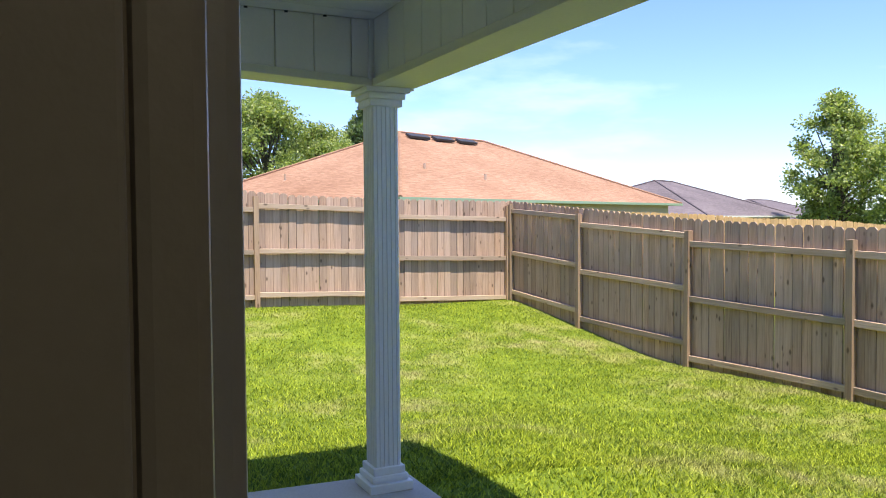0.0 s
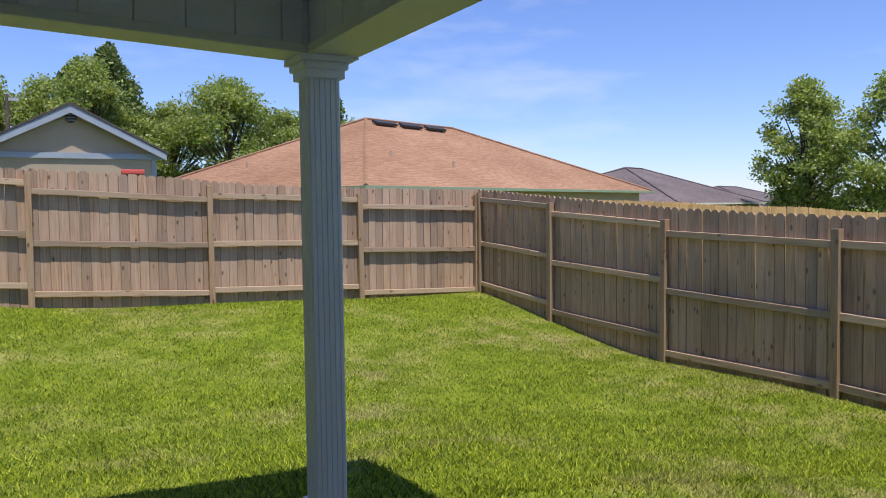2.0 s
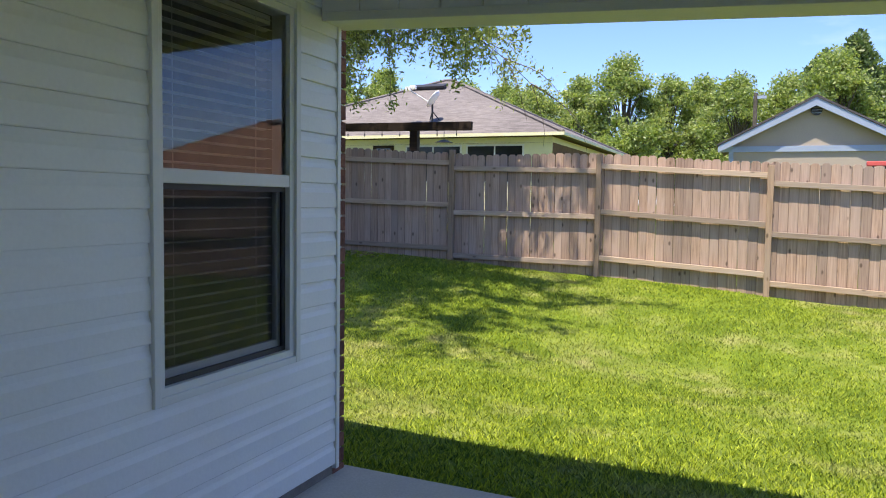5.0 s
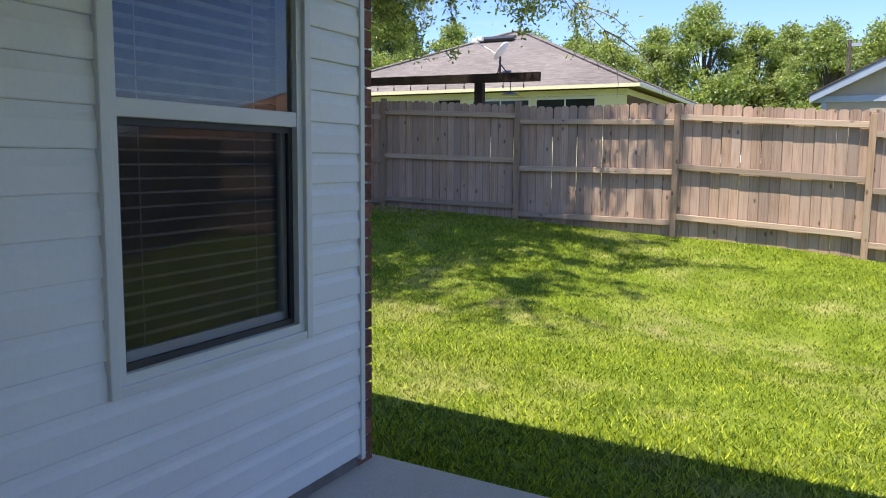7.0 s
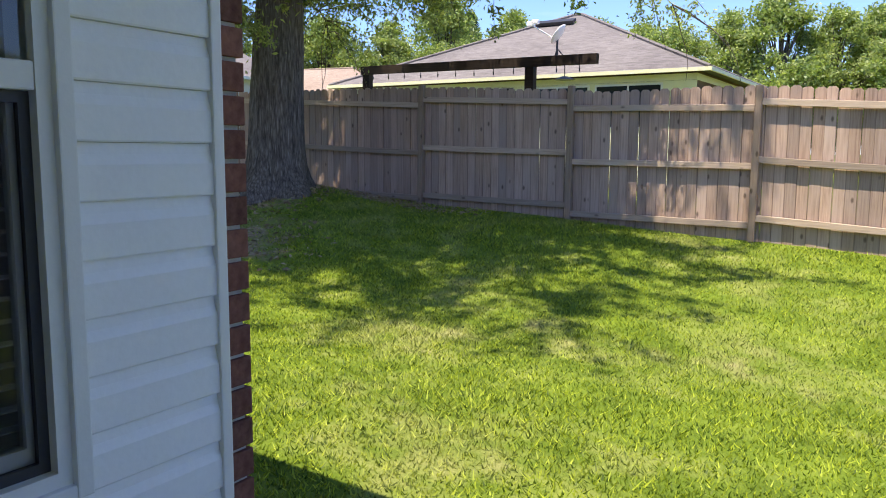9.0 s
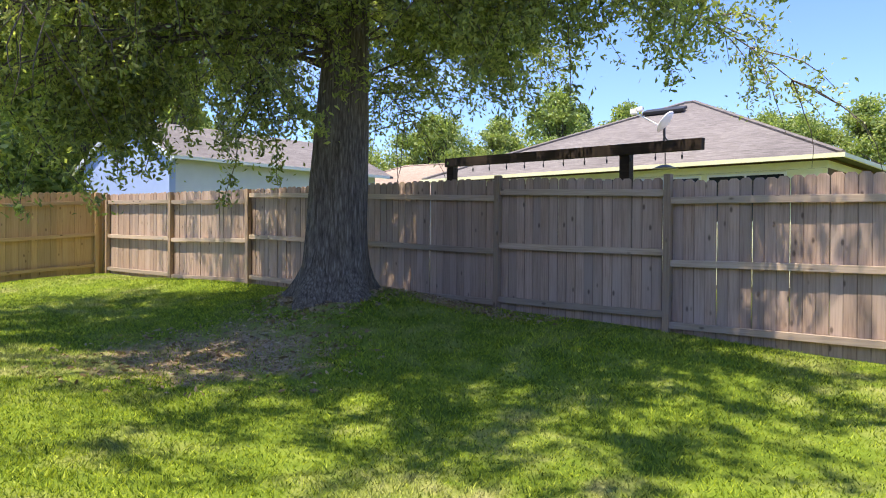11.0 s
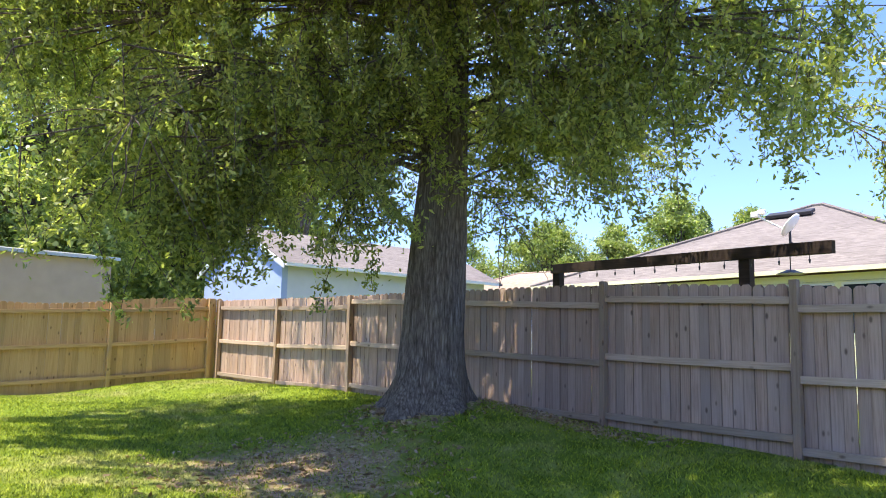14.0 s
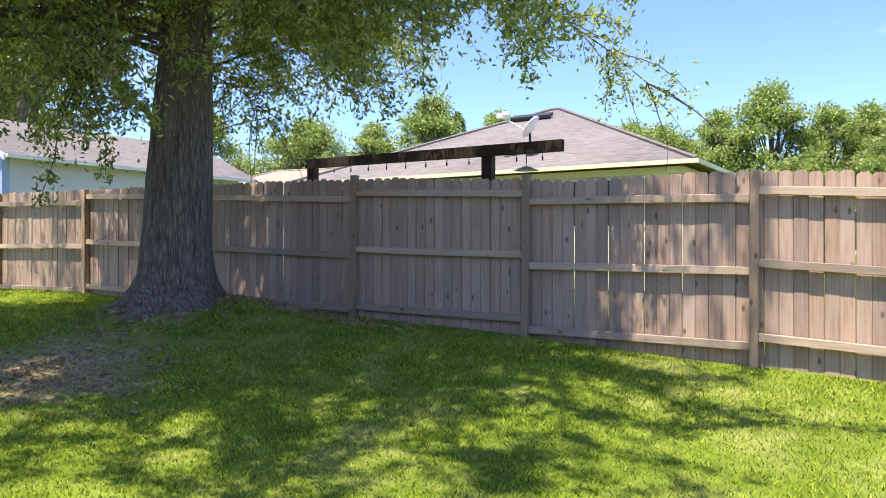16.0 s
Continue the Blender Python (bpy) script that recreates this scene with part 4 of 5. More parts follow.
def build_pergola():
    p = thing("pergola", "dark-stained timber pergola beam on posts behind the fence", "pergola", (0, 0, 0))
    a, b = Vector((-11.45, 16.3, 3.12)), Vector((-5.45, 15.25, 2.95))
    way = (b - a).normalized()
    m = Matrix.Translation((a + b) / 2) @ way.to_track_quat("X", "Z").to_matrix().to_4x4()
    bm = boxed(-(b - a).length / 2, (b - a).length / 2, -0.045, 0.045, -0.1, 0.08, bevel=0.006)
    beam = part("beam", bm, M["dark_wood"], p)
    beam.matrix_basis = m
    for f in (0.012, 0.755):
        c = a + (b - a) * f
        part("post", boxed(c.x - 0.09, c.x + 0.09, c.y + 0.046, c.y + 0.2, ground_z(c.x, c.y) - 0.1, c.z + 0.07, bevel=0.005), M["dark_wood"], p)
    hook = bmesh.new()
    rod(hook, (0, 0, 0), (0, 0, -0.07), 0.006, sides=5)
    rod(hook, (0, 0, -0.07), (0, 0, -0.13), 0.018, 0.01, sides=8)
    me = mesh_of("string_bulb", hook, M["dark_metal"])
    for k in range(12):
        c = a + (b - a) * (0.06 + 0.08 * k)
        share("string_bulb", me, p, pose(c.x, c.y, c.z - 0.09))
    l = thing("hanging_lamp", "dark saucer-shaped lamp hanging from the pergola", "lamp", (-6.15, 15.45, 2.62))
    bm = bmesh.new()
    rod(bm, (0, 0, 0), (0, 0, 0.06), 0.2, 0.05, sides=16)
    part("shade", bm, M["dark_metal"], l)
    bm = bmesh.new()
    rod(bm, (0, 0, 0.06), (0, 0, 0.3), 0.008, sides=6)
    part("cord", bm, M["dark_metal"], l)


build_pergola()


def build_blue_house():
    x0, x1, y0, y1, ze, zp = -26.9, -21.5, 15.7, 24.0, 3.9, 5.2
    mid = (x0 + x1) / 2
    h = thing("blue_house", "light blue gabled house with a brown-grey shingle roof", "house", (0, 0, 0))
    part("wall", prism([(x0, y0, 0.2), (x1, y0, 0.2), (x1, y0, ze), (mid, y0, zp - 0.06), (x0, y0, ze)], (0, 0.2, 0)), M["blue_wall"], h, "light blue gable wall")
    part("side_wall", boxed(x0 + 0.01, x1 - 0.001, y0 + 0.2, y1, 0.2, ze), M["pale_wall"], h, "pale grey side wall")
    for ex, sx in ((x0, -1), (x1, 1)):
        a, b = (mid, zp), (ex + sx * 0.35, ze - 0.08)
        part("roof", prism([(a[0], y0 - 0.1, a[1] + 0.08), (b[0], y0 - 0.1, b[1] + 0.08), (b[0], y0 - 0.1, b[1]), (a[0], y0 - 0.1, a[1])], (0, y1 - y0 + 0.7, 0)), M["grey_roof"] if sx > 0 else M["slate_roof"], h)
        part("fascia", prism([(a[0], y0 - 0.145, a[1] + 0.06), (b[0], y0 - 0.145, b[1] + 0.06), (b[0], y0 - 0.145, b[1] - 0.1), (a[0], y0 - 0.145, a[1] - 0.1)], (0, 0.045, 0)), M["pale_wall"], h)
    part("gutter", boxed(x1 + 0.351, x1 + 0.43, y0 - 0.1, y1 + 0.35, ze - 0.1, ze), M["trim"], h)
    ch = part("roof_vent", boxed(mid - 0.25, mid + 0.25, y0 + 3.5, y0 + 4.0, zp - 0.1, zp + 0.5, bevel=0.02), M["metal"], h, "metal flue box")
    part("cap", boxed(mid - 0.33, mid + 0.33, y0 + 3.42, y0 + 4.08, zp + 0.5, zp + 0.56), M["metal"], ch)
    t = thing("tan_outbuilding", "tan metal-sided outbuilding with a ribbed roof edge", "outbuilding", (0, 0, 0))
    part("wall", boxed(-31, -26.2, 2.0, 12.3, 0.2, 4.0), M["tan_wall"], t)
    part("roof", prism([(-31.2, 1.8, 4.6), (-26.0, 1.8, 4.0), (-26.0, 1.8, 4.1), (-31.2, 1.8, 4.7)], (0, 10.7, 0)), M["metal"], t)


build_blue_house()


def build_pole(x, y, h):
    p = thing("utility_pole", "grey wooden utility pole above the trees", "pole", (x, y, ground_z(x, y)))
    bm = bmesh.new()
    rod(bm, (0, 0, -0.3), (0, 0, h), 0.14, 0.1)
    part("shaft", bm, M["bark_far"], p)
    part("crossarm", boxed(-0.1, 0.5, -0.06, 0.06, h - 0.3, h - 0.15), M["metal"], p)


build_pole(-0.25, 42, 7.0)


# ---- trees ----
def limb_path(rng, start, way, length, r0, r1, n=7, droop=0.0, wander=0.25):
    pts, p, d = [], Vector(start), Vector(way).normalized()
    for k in range(n + 1):
        f = k / n
        pts.append((p.copy(), r0 + (r1 - r0) * f))
        d = (d + Vector((rng.uniform(-1, 1), rng.uniform(-1, 1), rng.uniform(-0.6, 0.6))) * wander * 0.5 + Vector((0, 0, -droop * f * 0.4))).normalized()
        p = p + d * (length / n)
    return pts


def tube(bm, pts, sides=8):
    rings = []
    for k, (p, r) in enumerate(pts):
        q = pts[min(k + 1, len(pts) - 1)][0] - pts[max(k - 1, 0)][0]
        t = q.normalized()
        s = t.cross(Vector((0.3, 1, 0.1))).normalized()
        u = t.cross(s)
        rings.append([bm.verts.new(p + (s * math.cos(a) + u * math.sin(a)) * r) for a in (2 * math.pi * j / sides for j in range(sides))])
    for a, b in zip(rings, rings[1:]):
        for j in range(sides):
            bm.faces.new((a[j], a[(j + 1) % sides], b[(j + 1) % sides], b[j]))
    bm.faces.new(rings[-1])
    bm.faces.new(rings[0][::-1])


def build_oak():
    x, y = TREE
    z = ground_z(x, y)
    rng = random.Random(11)
    nr = np.random.default_rng(11)
    oak = thing("oak_tree", "large oak with grey furrowed trunk and drooping leafy branches", "tree", (x, y, z))
    # trunk with root flare
    bm = bmesh.new()
    prof = [(-0.35, 0.86), (-0.12, 0.74), (0.0, 0.66), (0.15, 0.585), (0.35, 0.525), (0.65, 0.475), (1.0, 0.45), (1.6, 0.425), (2.4, 0.385), (3.3, 0.335), (4.2, 0.31), (5.6, 0.28), (7.0, 0.24), (8.5, 0.14)]
    rings = []
    N = 40
    for zz, r in prof:
        ring = []
        for k in range(N):
            a = 2 * math.pi * k / N
            flare = max(0.0, 0.5 - zz) * 0.22 * (math.cos(5 * a + 0.7) + 0.5 * math.cos(3 * a + 2))
            wob = 0.02 * math.cos(4 * a + zz) + 0.012 * math.sin(9 * a + 2 * zz)
            rr = r + flare * r + wob
            ring.append(bm.verts.new((rr * math.cos(a) + 0.055 * zz, rr * math.sin(a), zz)))
        rings.append(ring)
    for a, b in zip(rings, rings[1:]):
        for k in range(N):
            bm.faces.new((a[k], a[(k + 1) % N], b[(k + 1) % N], b[k]))
    bm.faces.new(rings[-1])
    smooth(part("trunk", bm, M["bark"], oak))
    # limbs: heading in degrees (0 = +x), start height, length, rise, droop
    tips = []
    specs = []
    for k in range(24):
        specs.append((k * 137.5, 3.7 + 0.2 * k, 7.4 - 0.13 * k, rng.uniform(0.25, 0.6) + 0.03 * k, rng.uniform(0.3, 0.55)))
    for k in range(14):        # shorter boughs close to the trunk, away from the lawn side
        specs.append((10 + 19.0 * k, 3.0 + 0.12 * (k * 5 % 14), rng.uniform(2.4, 4.0), rng.uniform(0.25, 0.6), rng.uniform(0.3, 0.5)))
    # long boughs over the lawn, the high unseen ones added to shade it
    specs += [(-12, 4.6, 7.6, 0.12, 0.46), (8, 4.8, 7.8, 0.12, 0.44), (24, 4.8, 7.0, 0.1, 0.42), (-4, 4.2, 6.2, 0.15, 0.42), (14, 5.6, 7.6, 0.2, 0.4), (-26, 5.3, 6.6, 0.3, 0.2),
              (-38, 5.6, 6.4, 0.35, 0.12), (-52, 5.9, 6.2, 0.35, 0.12), (-66, 5.7, 6.4, 0.35, 0.12), (-80, 5.9, 6.0, 0.35, 0.15), (-32, 6.4, 5.0, 0.5, 0.1), (-58, 6.6, 4.6, 0.5, 0.1),
              (150, 4.6, 7.0, 0.25, 0.25), (172, 5.2, 7.6, 0.3, 0.25), (195, 4.8, 7.6, 0.3, 0.25), (215, 5.6, 7.0, 0.35, 0.2), (235, 5.4, 6.6, 0.35, 0.2), (205, 6.4, 6.5, 0.45, 0.15), (255, 6.0, 5.6, 0.4, 0.2), (0, 6.2, 6.4, 0.4, 0.2),
              (-44, 6.9, 6.4, 0.3, 0.12), (-72, 6.8, 6.2, 0.3, 0.12), (-22, 6.8, 6.6, 0.3, 0.15), (-58, 5.4, 5.2, 0.5, 0.1), (-90, 6.5, 6.0, 0.35, 0.12), (-108, 6.2, 6.0, 0.35, 0.15),
              (-12, 7.0, 6.6, 0.2, 0.1), (-34, 7.1, 6.8, 0.2, 0.1), (-48, 7.0, 5.6, 0.25, 0.1), (-64, 7.2, 6.4, 0.2, 0.1), (-84, 7.0, 6.0, 0.2, 0.1), (-28, 7.4, 4.6, 0.3, 0.1)]
    for ang, hz, length, rise, droop in specs:
        a = radians(ang)
        if math.cos(a - radians(-41)) > 0.6 and hz < 5.2:
            hz += 1.9
        if math.cos(a) > 0.75 and hz < 6.6:
            length = min(length, 4.4)
        length *= 1 + 0.3 * max(0.0, -math.sin(a))
        pts = limb_path(rng, (0.25 * math.cos(a), 0.25 * math.sin(a), hz), (math.cos(a), math.sin(a), rise), length, 0.012 + 0.003 * length, 0.007, 9, droop, 0.35)
        b = bmesh.new()
        tube(b, pts, 8)
        for k in range(2, len(pts)):
            for _ in range(4):
                w = Vector((rng.uniform(-1, 1), rng.uniform(-1, 1), rng.uniform(-0.7, 0.5)))
                w = (w + (pts[k][0] - pts[k - 1][0]).normalized() * 0.6)
                sub = limb_path(rng, pts[k][0], w, rng.uniform(0.9, 1.9), 0.012, 0.004, 5, 1.1, 0.5)
                tube(b, sub, 4)
                tips += [q for q, _ in sub[1:]]
        smooth(part("limb", b, M["bark"], oak))
    # the crown lifts away from the yard side
    kept = []
    for q in tips:
        far = math.hypot(q.x, q.y)
        low = 2.3 + 0.08 * max(0.0, far - 3.5) + (0.35 * max(0.0, -q.y - 2.0) if q.x > -1 else 0.0)
        if q.z > low + rng.uniform(-0.25, 0.35):
            kept.append(q)
    tips = kept
    # drooping boughs that carry hanging sprays: end of the bough, twigs, spread
    boughs = [(-1.5, -5.0, 4.5, 12, 0.8), (-0.9, -4.2, 3.8, 12, 0.7), (-1.5, -4.7, 3.2, 10, 0.7), (-0.8, -3.9, 2.7, 9, 0.5), (-0.4, -3.3, 3.0, 9, 0.5), (-0.3, -2.7, 3.9, 12, 0.7), (0.35, -1.7, 3.0, 9, 0.4),
              (0.6, -1.5, 4.2, 12, 0.6), (1.2, -1.0, 5.2, 12, 0.7), (0.0, -2.2, 5.0, 12, 0.8), (-0.6, -3.5, 5.2, 12, 0.9), (-1.7, -5.8, 5.4, 12, 0.9), (-2.6, -3.2, 4.0, 11, 0.8), (-2.4, -1.8, 3.8, 10, 0.7),
              (0.9, -0.6, 5.9, 10, 0.7), (-2.4, -4.6, 5.0, 12, 0.9), (0.2, -1.75, 2.5, 5, 0.22), (-1.0, -3.95, 2.4, 6, 0.3), (-0.75, -3.7, 2.9, 9, 0.35), (-0.5, -3.5, 2.7, 9, 0.35), (-1.3, -4.4, 2.6, 8, 0.4),
              (2.3, -0.2, 3.8, 11, 0.5), (3.2, 0.0, 3.7, 11, 0.5), (4.1, 0.25, 3.95, 11, 0.5), (5.0, 0.5, 4.1, 11, 0.5), (5.6, 0.8, 4.4, 9, 0.45), (3.6, 0.2, 4.8, 11, 0.7), (4.8, 0.4, 5.1, 11, 0.7), (2.4, -0.3, 4.9, 11, 0.7), (6.8, 1.2, 4.0, 2, 0.15)]
    # higher boughs over the lawn, above the view, added for their shade
    boughs += [(-0.2, -5.2, 6.0, 14, 0.9), (0.8, -4.6, 6.3, 14, 0.9), (-1.2, -4.4, 6.4, 14, 0.9), (-2.6, -5.8, 6.2, 14, 1.0), (-3.6, -4.8, 5.8, 14, 1.0), (1.6, -3.6, 6.5, 14, 0.9),
               (2.5, -2.6, 6.7, 14, 0.9), (-4.8, -3.6, 5.8, 14, 1.0), (-4.4, -5.8, 6.4, 14, 1.0), (-5.8, -4.6, 6.2, 14, 1.0)]
    for bx, by, bz, n, wide in boughs:
        end, start = Vector((bx, by, bz)), Vector((0.25, -0.1, min(5.6, bz + 0.9)))
        crest = (start + end) / 2 + Vector((0, 0, 0.7))
        arc = []
        for k in range(8):
            f = k / 7
            arc.append((start * (1 - f) ** 2 + crest * 2 * f * (1 - f) + end * f * f, (0.03 if n > 4 else 0.01) * (1 - f) + (0.01 if n > 4 else 0.004)))
        b = bmesh.new()
        tube(b, arc, 6)
        for k in range(n):
            at = arc[rng.choice((5, 6, 7, 7))][0] + Vector((rng.uniform(-wide, wide), rng.uniform(-wide, wide), rng.uniform(-0.3, 0.4)))
            sp = limb_path(rng, at, (rng.uniform(-0.5, 0.5), rng.uniform(-0.5, 0.5), -0.7), rng.uniform(0.8, 1.6), 0.012, 0.004, 6, 0.5, 0.4)
            tube(b, [(arc[5][0], 0.016)] + sp, 4)
            tips += [q for q, _ in sp[1:]] + [q for q, _ in sp[2:]]
        smooth(part("limb", b, M["bark"], oak))
    T = np.array([list(t) for t in tips])
    T = T[T[:, 2] > 0.9]
    high = T[(T[:, 2] > 5.6) & (T[:, 1] < 0.5)]        # canopy over the lawn, mostly out of view, doubled for deeper shade
    T = np.concatenate([T, high])
    per = 24
    c = np.repeat(T, per, axis=0) + nr.normal(scale=(0.075, 0.075, 0.065), size=(len(T) * per, 3)) * nr.choice((0.7, 1.0, 1.7), size=(len(T) * per, 1))
    d = nr.normal(size=c.shape) + np.array([0, 0, -0.5])
    me = leaves_mesh("crown", c, d, nr.uniform(0.055, 0.11, len(c)), M["oak_leaf"], nr, 0.42)
    ob = new("crown", me)
    ob.parent = oak
    tagged(ob, "dense dark green leaves with yellow-green tips")



build_oak()


def tree_mesh(seed, height, radius, kind, leaves, size):
    """Trunk and crown meshes of a background tree, foot at the origin."""
    rng = random.Random(seed)
    nr = np.random.default_rng(seed)
    b = bmesh.new()
    tube(b, limb_path(rng, (0, 0, -0.3), (0, 0, 1), height * 0.9, height * 0.022 + 0.05, 0.04, 8, 0, 0.08), 8)
    blobs = []
    if kind == "pine":
        for k in range(26):
            f = k / 25
            zz = height * (0.45 + 0.55 * f)
            r = radius * (1 - f) ** 0.7 * rng.uniform(0.5, 1.0) + 0.2
            a = rng.uniform(0, 6.28)
            blobs.append((r * 0.7 * math.cos(a), r * 0.7 * math.sin(a), zz, 0.35 * radius * (1.1 - f) + 0.2, 0.22 * radius))
            tube(b, limb_path(rng, (0, 0, zz - 0.3), (math.cos(a), math.sin(a), 0.3), max(r, 0.3), 0.05, 0.015, 4, 0, 0.2), 4)
    elif kind == "stems":
        for k in range(7):
            a = k * 0.9
            tube(b, limb_path(rng, (0.25 * math.cos(a), 0.25 * math.sin(a), -0.3), (0.33 * math.cos(a), 0.33 * math.sin(a), 1), height * 0.8, 0.17, 0.04, 8, 0, 0.12), 8)
        for k in range(50):
            a, f = rng.uniform(0, 6.28), rng.uniform(0, 1)
            r = radius * math.sqrt(rng.uniform(0.05, 1)) * (1 - 0.5 * f)
            blobs.append((r * math.cos(a), r * math.sin(a), height * (0.6 + 0.4 * f), radius * rng.uniform(0.14, 0.26), radius * rng.uniform(0.1, 0.18)))
    else:
        for k in range(64):
            a, f = rng.uniform(0, 6.28), rng.uniform(0, 1)
            zz = height * (0.2 + 0.78 * f)
            env = radius * (math.sin(math.pi * min(1, 0.2 + 0.82 * f)) ** 0.7)
            r = env * math.sqrt(rng.uniform(0.1, 1)) * 0.85
            blobs.append((r * math.cos(a), r * math.sin(a), zz, radius * rng.uniform(0.14, 0.28), radius * rng.uniform(0.1, 0.2)))
            tube(b, limb_path(rng, (0, 0, zz * 0.6), (r * math.cos(a), r * math.sin(a), zz * 0.4), math.hypot(r, zz * 0.4), 0.07, 0.02, 5, 0, 0.2), 4)
    trunk = mesh_of("trunk", b, M["bark_far"])
    B = np.array(blobs)
    idx = nr.integers(0, len(B), leaves)
    u = nr.normal(size=(leaves, 3))
    u /= np.linalg.norm(u, axis=1, keepdims=True)
    u *= nr.uniform(0.15, 1.45, (leaves, 1))
    c = B[idx, :3] + u * np.stack([B[idx, 3], B[idx, 3], B[idx, 4]], -1)
    d = nr.normal(size=c.shape) + u
    crown = leaves_mesh("crown", c, d, nr.uniform(0.6, 1.3, leaves) * size, M["pine_leaf"] if kind == "pine" else M["far_leaf"], nr, 0.6)
    return trunk, crown


KINDS = [tree_mesh(21, 9.0, 3.3, "broad", 28000, 0.18), tree_mesh(22, 9.0, 2.7, "broad", 25000, 0.18), tree_mesh(23, 9.0, 3.8, "broad", 30000, 0.18), tree_mesh(24, 9.5, 2.6, "pine", 11000, 0.26), tree_mesh(25, 9.0, 3.2, "stems", 17000, 0.2)]


def plant(k, x, y, h, label, group="trees behind the houses", turn=0.0, wide=1.0):
    t = thing("pine_tree" if k == 3 else "broadleaf_tree", label, "tree", (x, y, ground_z(x, y)), group)
    s = h / 9.0
    t.scale, t.rotation_euler = (s * wide, s * wide, s), (0, 0, turn)
    for n, me in zip(("trunk", "crown"), KINDS[k]):
        o = new(n, me)
        o.parent = t


def build_woods():
    rng = random.Random(5)
    # belt of trees behind the shed and the houses
    x = -40.0
    while x < 24:
        k = rng.choice((0, 1, 2, 0, 2))
        h = 9.0 + rng.uniform(-0.9, 0.9) - (1.6 if x > 12 else 0)
        plant(k, x, 50 + rng.uniform(-3, 3), h, "leafy green tree in the belt behind the houses", turn=rng.uniform(0, 6))
        x += rng.uniform(1.8, 3.2)
    for x, y, h in ((5.2, 52, 10.6), (3.6, 54, 10.0), (21.0, 56, 10.0), (-34, 60, 11)):
        plant(3, x, y, h, "dark pine standing above the tree belt", turn=x)
    # beyond the grey house and the blue house
    for x, y, h, k in ((-44, 42, 10.5, 0), (-39, 47, 10.5, 2), (-35, 50, 10.0, 1), (-33, 55, 12.5, 0), (-50, 34, 10, 2), (-46, 24, 11, 0), (-42, 16, 11, 2), (-44, 8, 11, 1), (-38, 20, 10, 1)):
        plant(k, x, y, h, "leafy green tree behind the neighbouring roofs", turn=x * 0.7)
    # over the blue house
    plant(4, -30.3, 19.3, 12.5, "spreading tree with several dark stems behind the blue house", turn=1.0)
    plant(0, -34, 11.5, 15.0, "tall spreading tree beyond the golden fence", turn=0.3, wide=1.1)
    plant(2, -37, 18.5, 15.5, "tall spreading tree behind the blue house", turn=1.3, wide=1.1)
    # right-hand trees
    plant(1, 40.0, 29.6, 9.8, "tall leafy tree beyond the side fence", "trees beyond the side fence", 0.4, 1.05)
    plant(0, 41.0, 24.6, 9.6, "tall leafy tree beyond the side fence", "trees beyond the side fence", 1.9)
    plant(2, 44.0, 32.5, 4.0, "low leafy tree beyond the side fence", "trees beyond the side fence", 2.9)
    plant(2, 43.0, 20.0, 9.0, "tall leafy tree beyond the side fence", "trees beyond the side fence", 3.9)
    plant(1, 30.5, 60, 9.0, "leafy tree top behind the brown roof", turn=0.9)


build_woods()


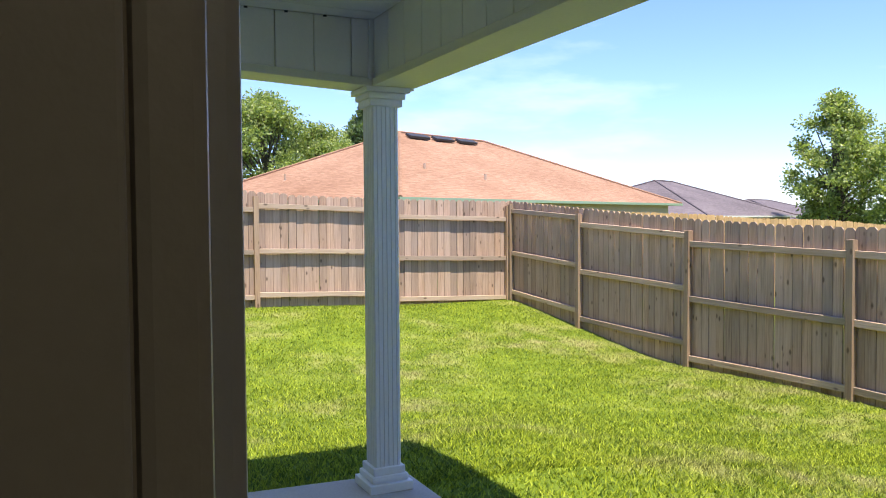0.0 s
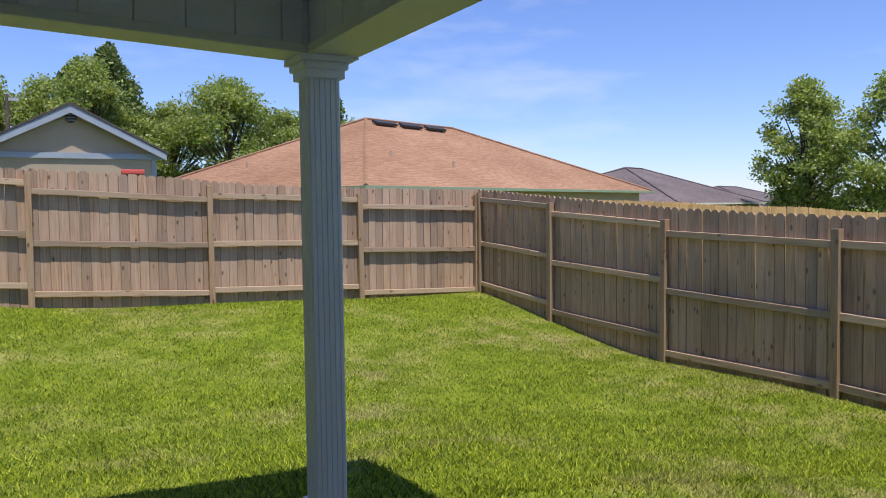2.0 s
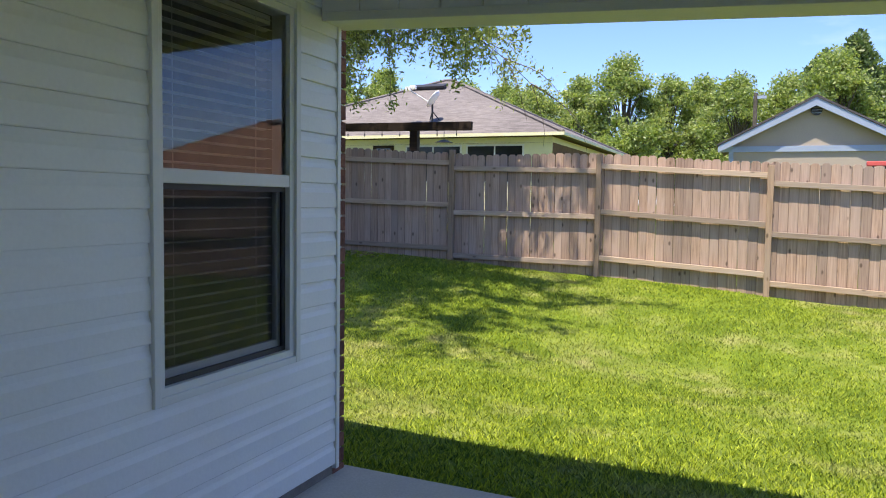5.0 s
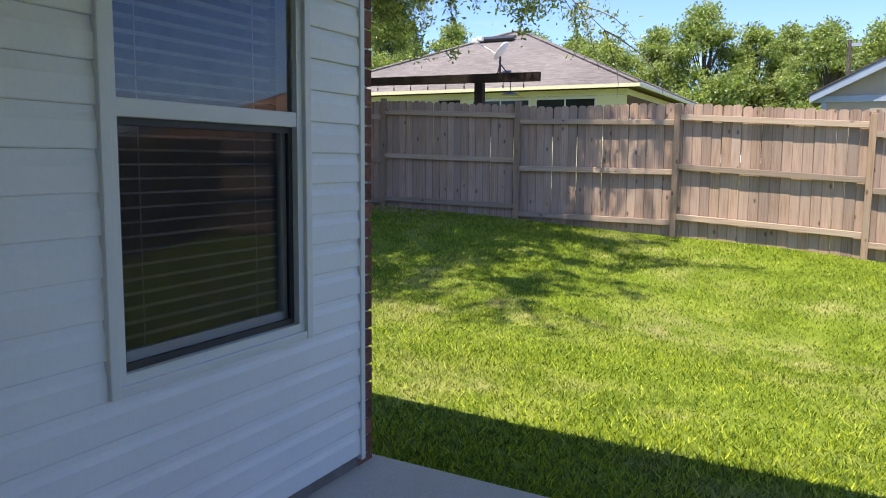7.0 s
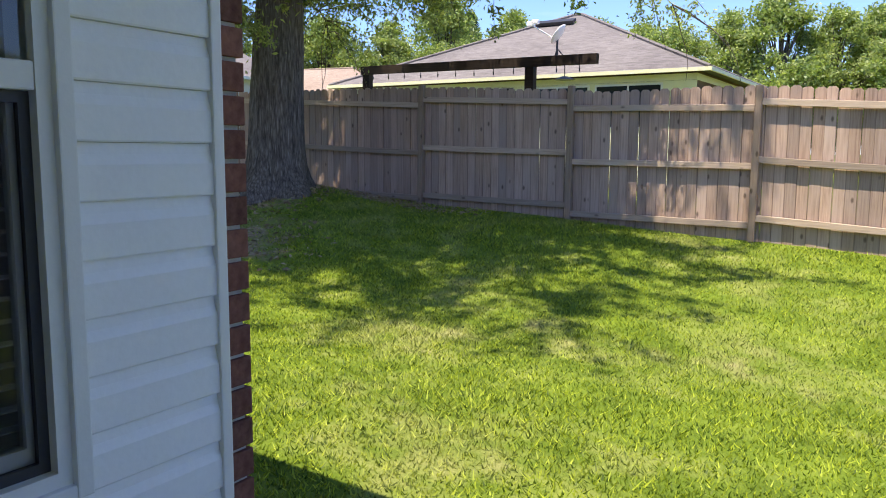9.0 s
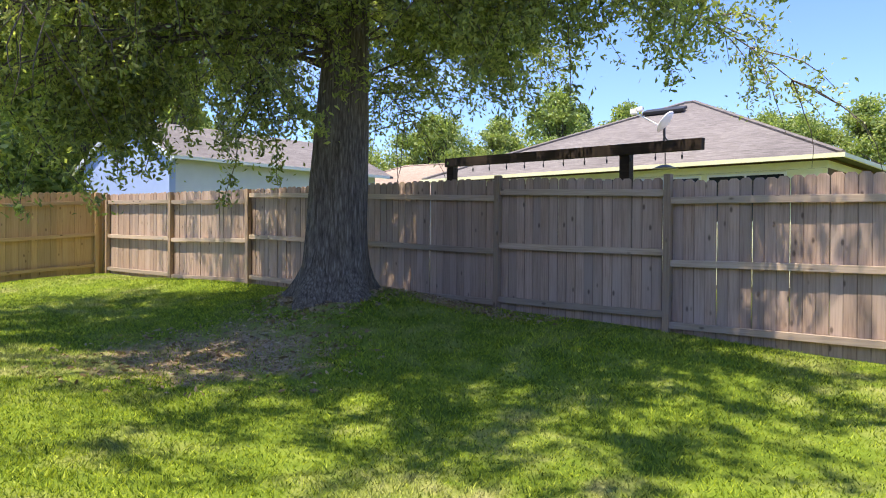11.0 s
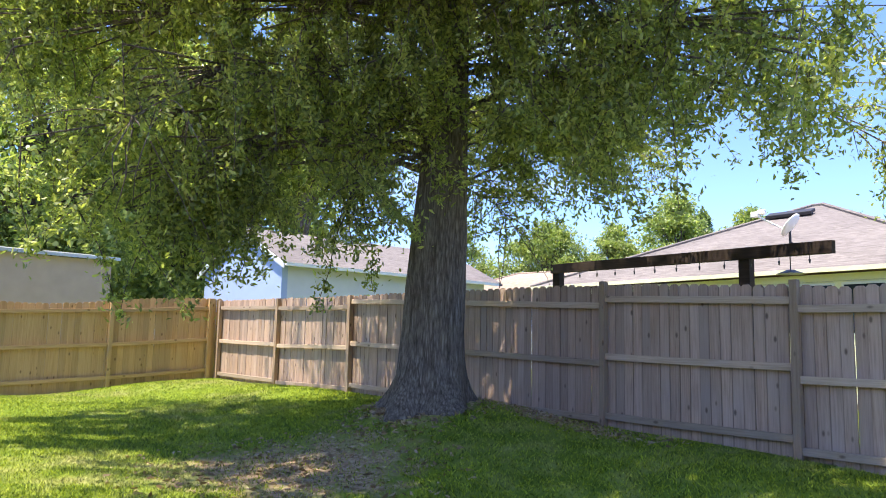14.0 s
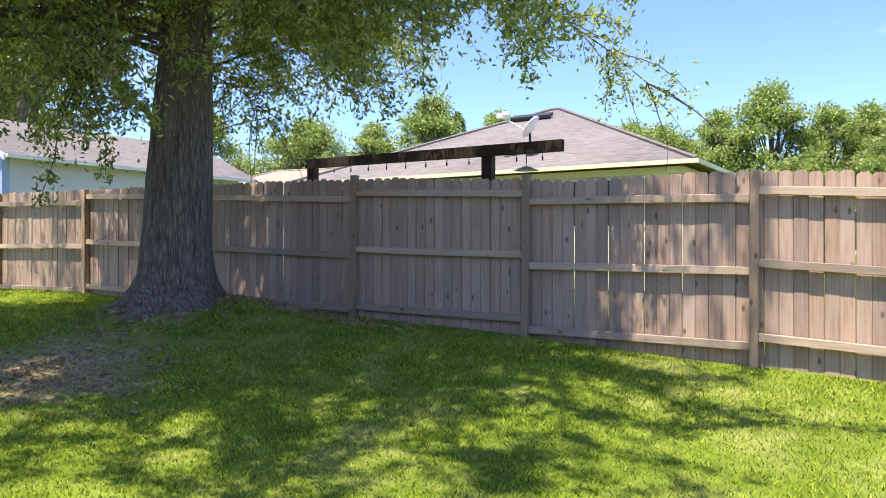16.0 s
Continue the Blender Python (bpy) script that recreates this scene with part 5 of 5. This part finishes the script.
# ---- loose ground cover ----
def build_grass():
    nr = np.random.default_rng(8)
    n = 640000
    # denser towards the porch, thinner at the fences
    x = nr.uniform(-20.1, 8.2, n)
    y = 3.5 + 9.7 * nr.uniform(0, 1, n) ** 1.45
    beside = np.arange(n) < 90000          # strip beside the patio
    x[beside], y[beside] = nr.uniform(1.7, 8.2, 90000), nr.uniform(-1.0, 3.7, 90000)
    keep = (x > -14) | (nr.uniform(0, 1, n) < 0.6)
    for cx, cy, kx, ky in BARE:
        bare = ((x - cx) * kx) ** 2 + ((y - cy) * ky) ** 2 + 0.5 * np.sin(3.1 * x + 2.3 * y) * np.sin(2.7 * y - 1.9 * x)
        keep &= (bare > 0.75) | (nr.uniform(0, 1, n) < 0.3)
    keep &= (np.hypot(x - TREE[0], y - TREE[1]) > 0.75)
    x, y = x[keep], y[keep]
    n = len(x)
    z = land(x, y)
    h = nr.uniform(0.018, 0.042, n) * (1 + 0.25 * np.sin(x * 1.9) * np.sin(y * 2.3))
    a = nr.uniform(0, 2 * np.pi, n)
    w = nr.uniform(0.004, 0.0085, n)
    lean = nr.normal(scale=0.75, size=(n, 2)) * h[:, None]
    sx, sy = np.cos(a) * w, np.sin(a) * w
    p0 = np.stack([x - sx, y - sy, z - 0.004], -1)
    p1 = np.stack([x + sx, y + sy, z - 0.004], -1)
    p2 = np.stack([x + lean[:, 0], y + lean[:, 1], z + h], -1)
    v = np.stack([p0, p1, p2], 1).reshape(-1, 3)
    me = bpy.data.meshes.new("grass")
    me.vertices.add(3 * n)
    me.vertices.foreach_set("co", v.astype(np.float32).ravel())
    me.loops.add(3 * n)
    me.loops.foreach_set("vertex_index", np.arange(3 * n, dtype=np.int32))
    me.polygons.add(n)
    me.polygons.foreach_set("loop_start", np.arange(0, 3 * n, 3, dtype=np.int32))
    me.polygons.foreach_set("loop_total", np.full(n, 3, dtype=np.int32))
    me.update(calc_edges=True)
    me.materials.append(M["grass"])
    tagged(new("grass", me), "short bright green grass blades of the lawn", "grass", kind="stuff")


build_grass()


def build_litter():
    nr = np.random.default_rng(9)
    n = 800
    X, Y = [], []
    for cx, cy, kx, ky in BARE:
        a, r = nr.uniform(0, 2 * np.pi, n), nr.uniform(0, 1.25, n)
        X.append(cx + r * np.cos(a) / kx)
        Y.append(cy + r * np.sin(a) / ky)
    x, y = np.concatenate(X), np.concatenate(Y)
    ok = y < 13.1
    x, y = x[ok], y[ok]
    c = np.stack([x, y, land(x, y) + 0.012], -1)
    d = nr.normal(size=c.shape) * np.array([1, 1, 0.3])
    me = leaves_mesh("leaf_litter", c, d, nr.uniform(0.05, 0.12, len(c)), M["dry_leaf"], nr, 0.4)
    tagged(new("leaf_litter", me), "dry brown fallen leaves round the oak", "leaves", kind="stuff")


build_litter()


# ---- brick back wall, pieces last ----
def build_brick_wall():
    wall = thing("wall_back", "red-brown brick house wall with pale mortar", "wall", kind="structure")
    y0 = BACK_Y - 0.005
    part("mortar", boxed(-12.0, WALL_X - 0.022, y0 - 0.1, y0 + 0.078, -0.3, CEIL_Z + 0.1), M["mortar"], wall)
    L, H, ch = 0.194, 0.068, 0.079
    full = mesh_of("brick", boxed(-L / 2, L / 2, -0.1, 0.012, 0, H, bevel=0.003), M["brick"])
    end = mesh_of("brick", boxed(-0.045, 0.045, -0.1, 0.012, 0, H, bevel=0.003), M["brick"])
    count = 0
    rows = int((CEIL_Z + 0.25) / ch)
    for r in range(rows):
        z = -0.2 + r * ch
        odd = r % 2
        x = WALL_X - 0.01 - (L / 2 if odd else 0.045)
        share("brick", full if odd else end, wall, pose(x, y0 + 0.08, z))
        x -= (L / 2 if odd else 0.045) + 0.01 + L / 2
        for k in range(7):
            share("brick", full, wall, pose(x, y0 + 0.08, z))
            x -= L + 0.01
    return wall


build_brick_wall()
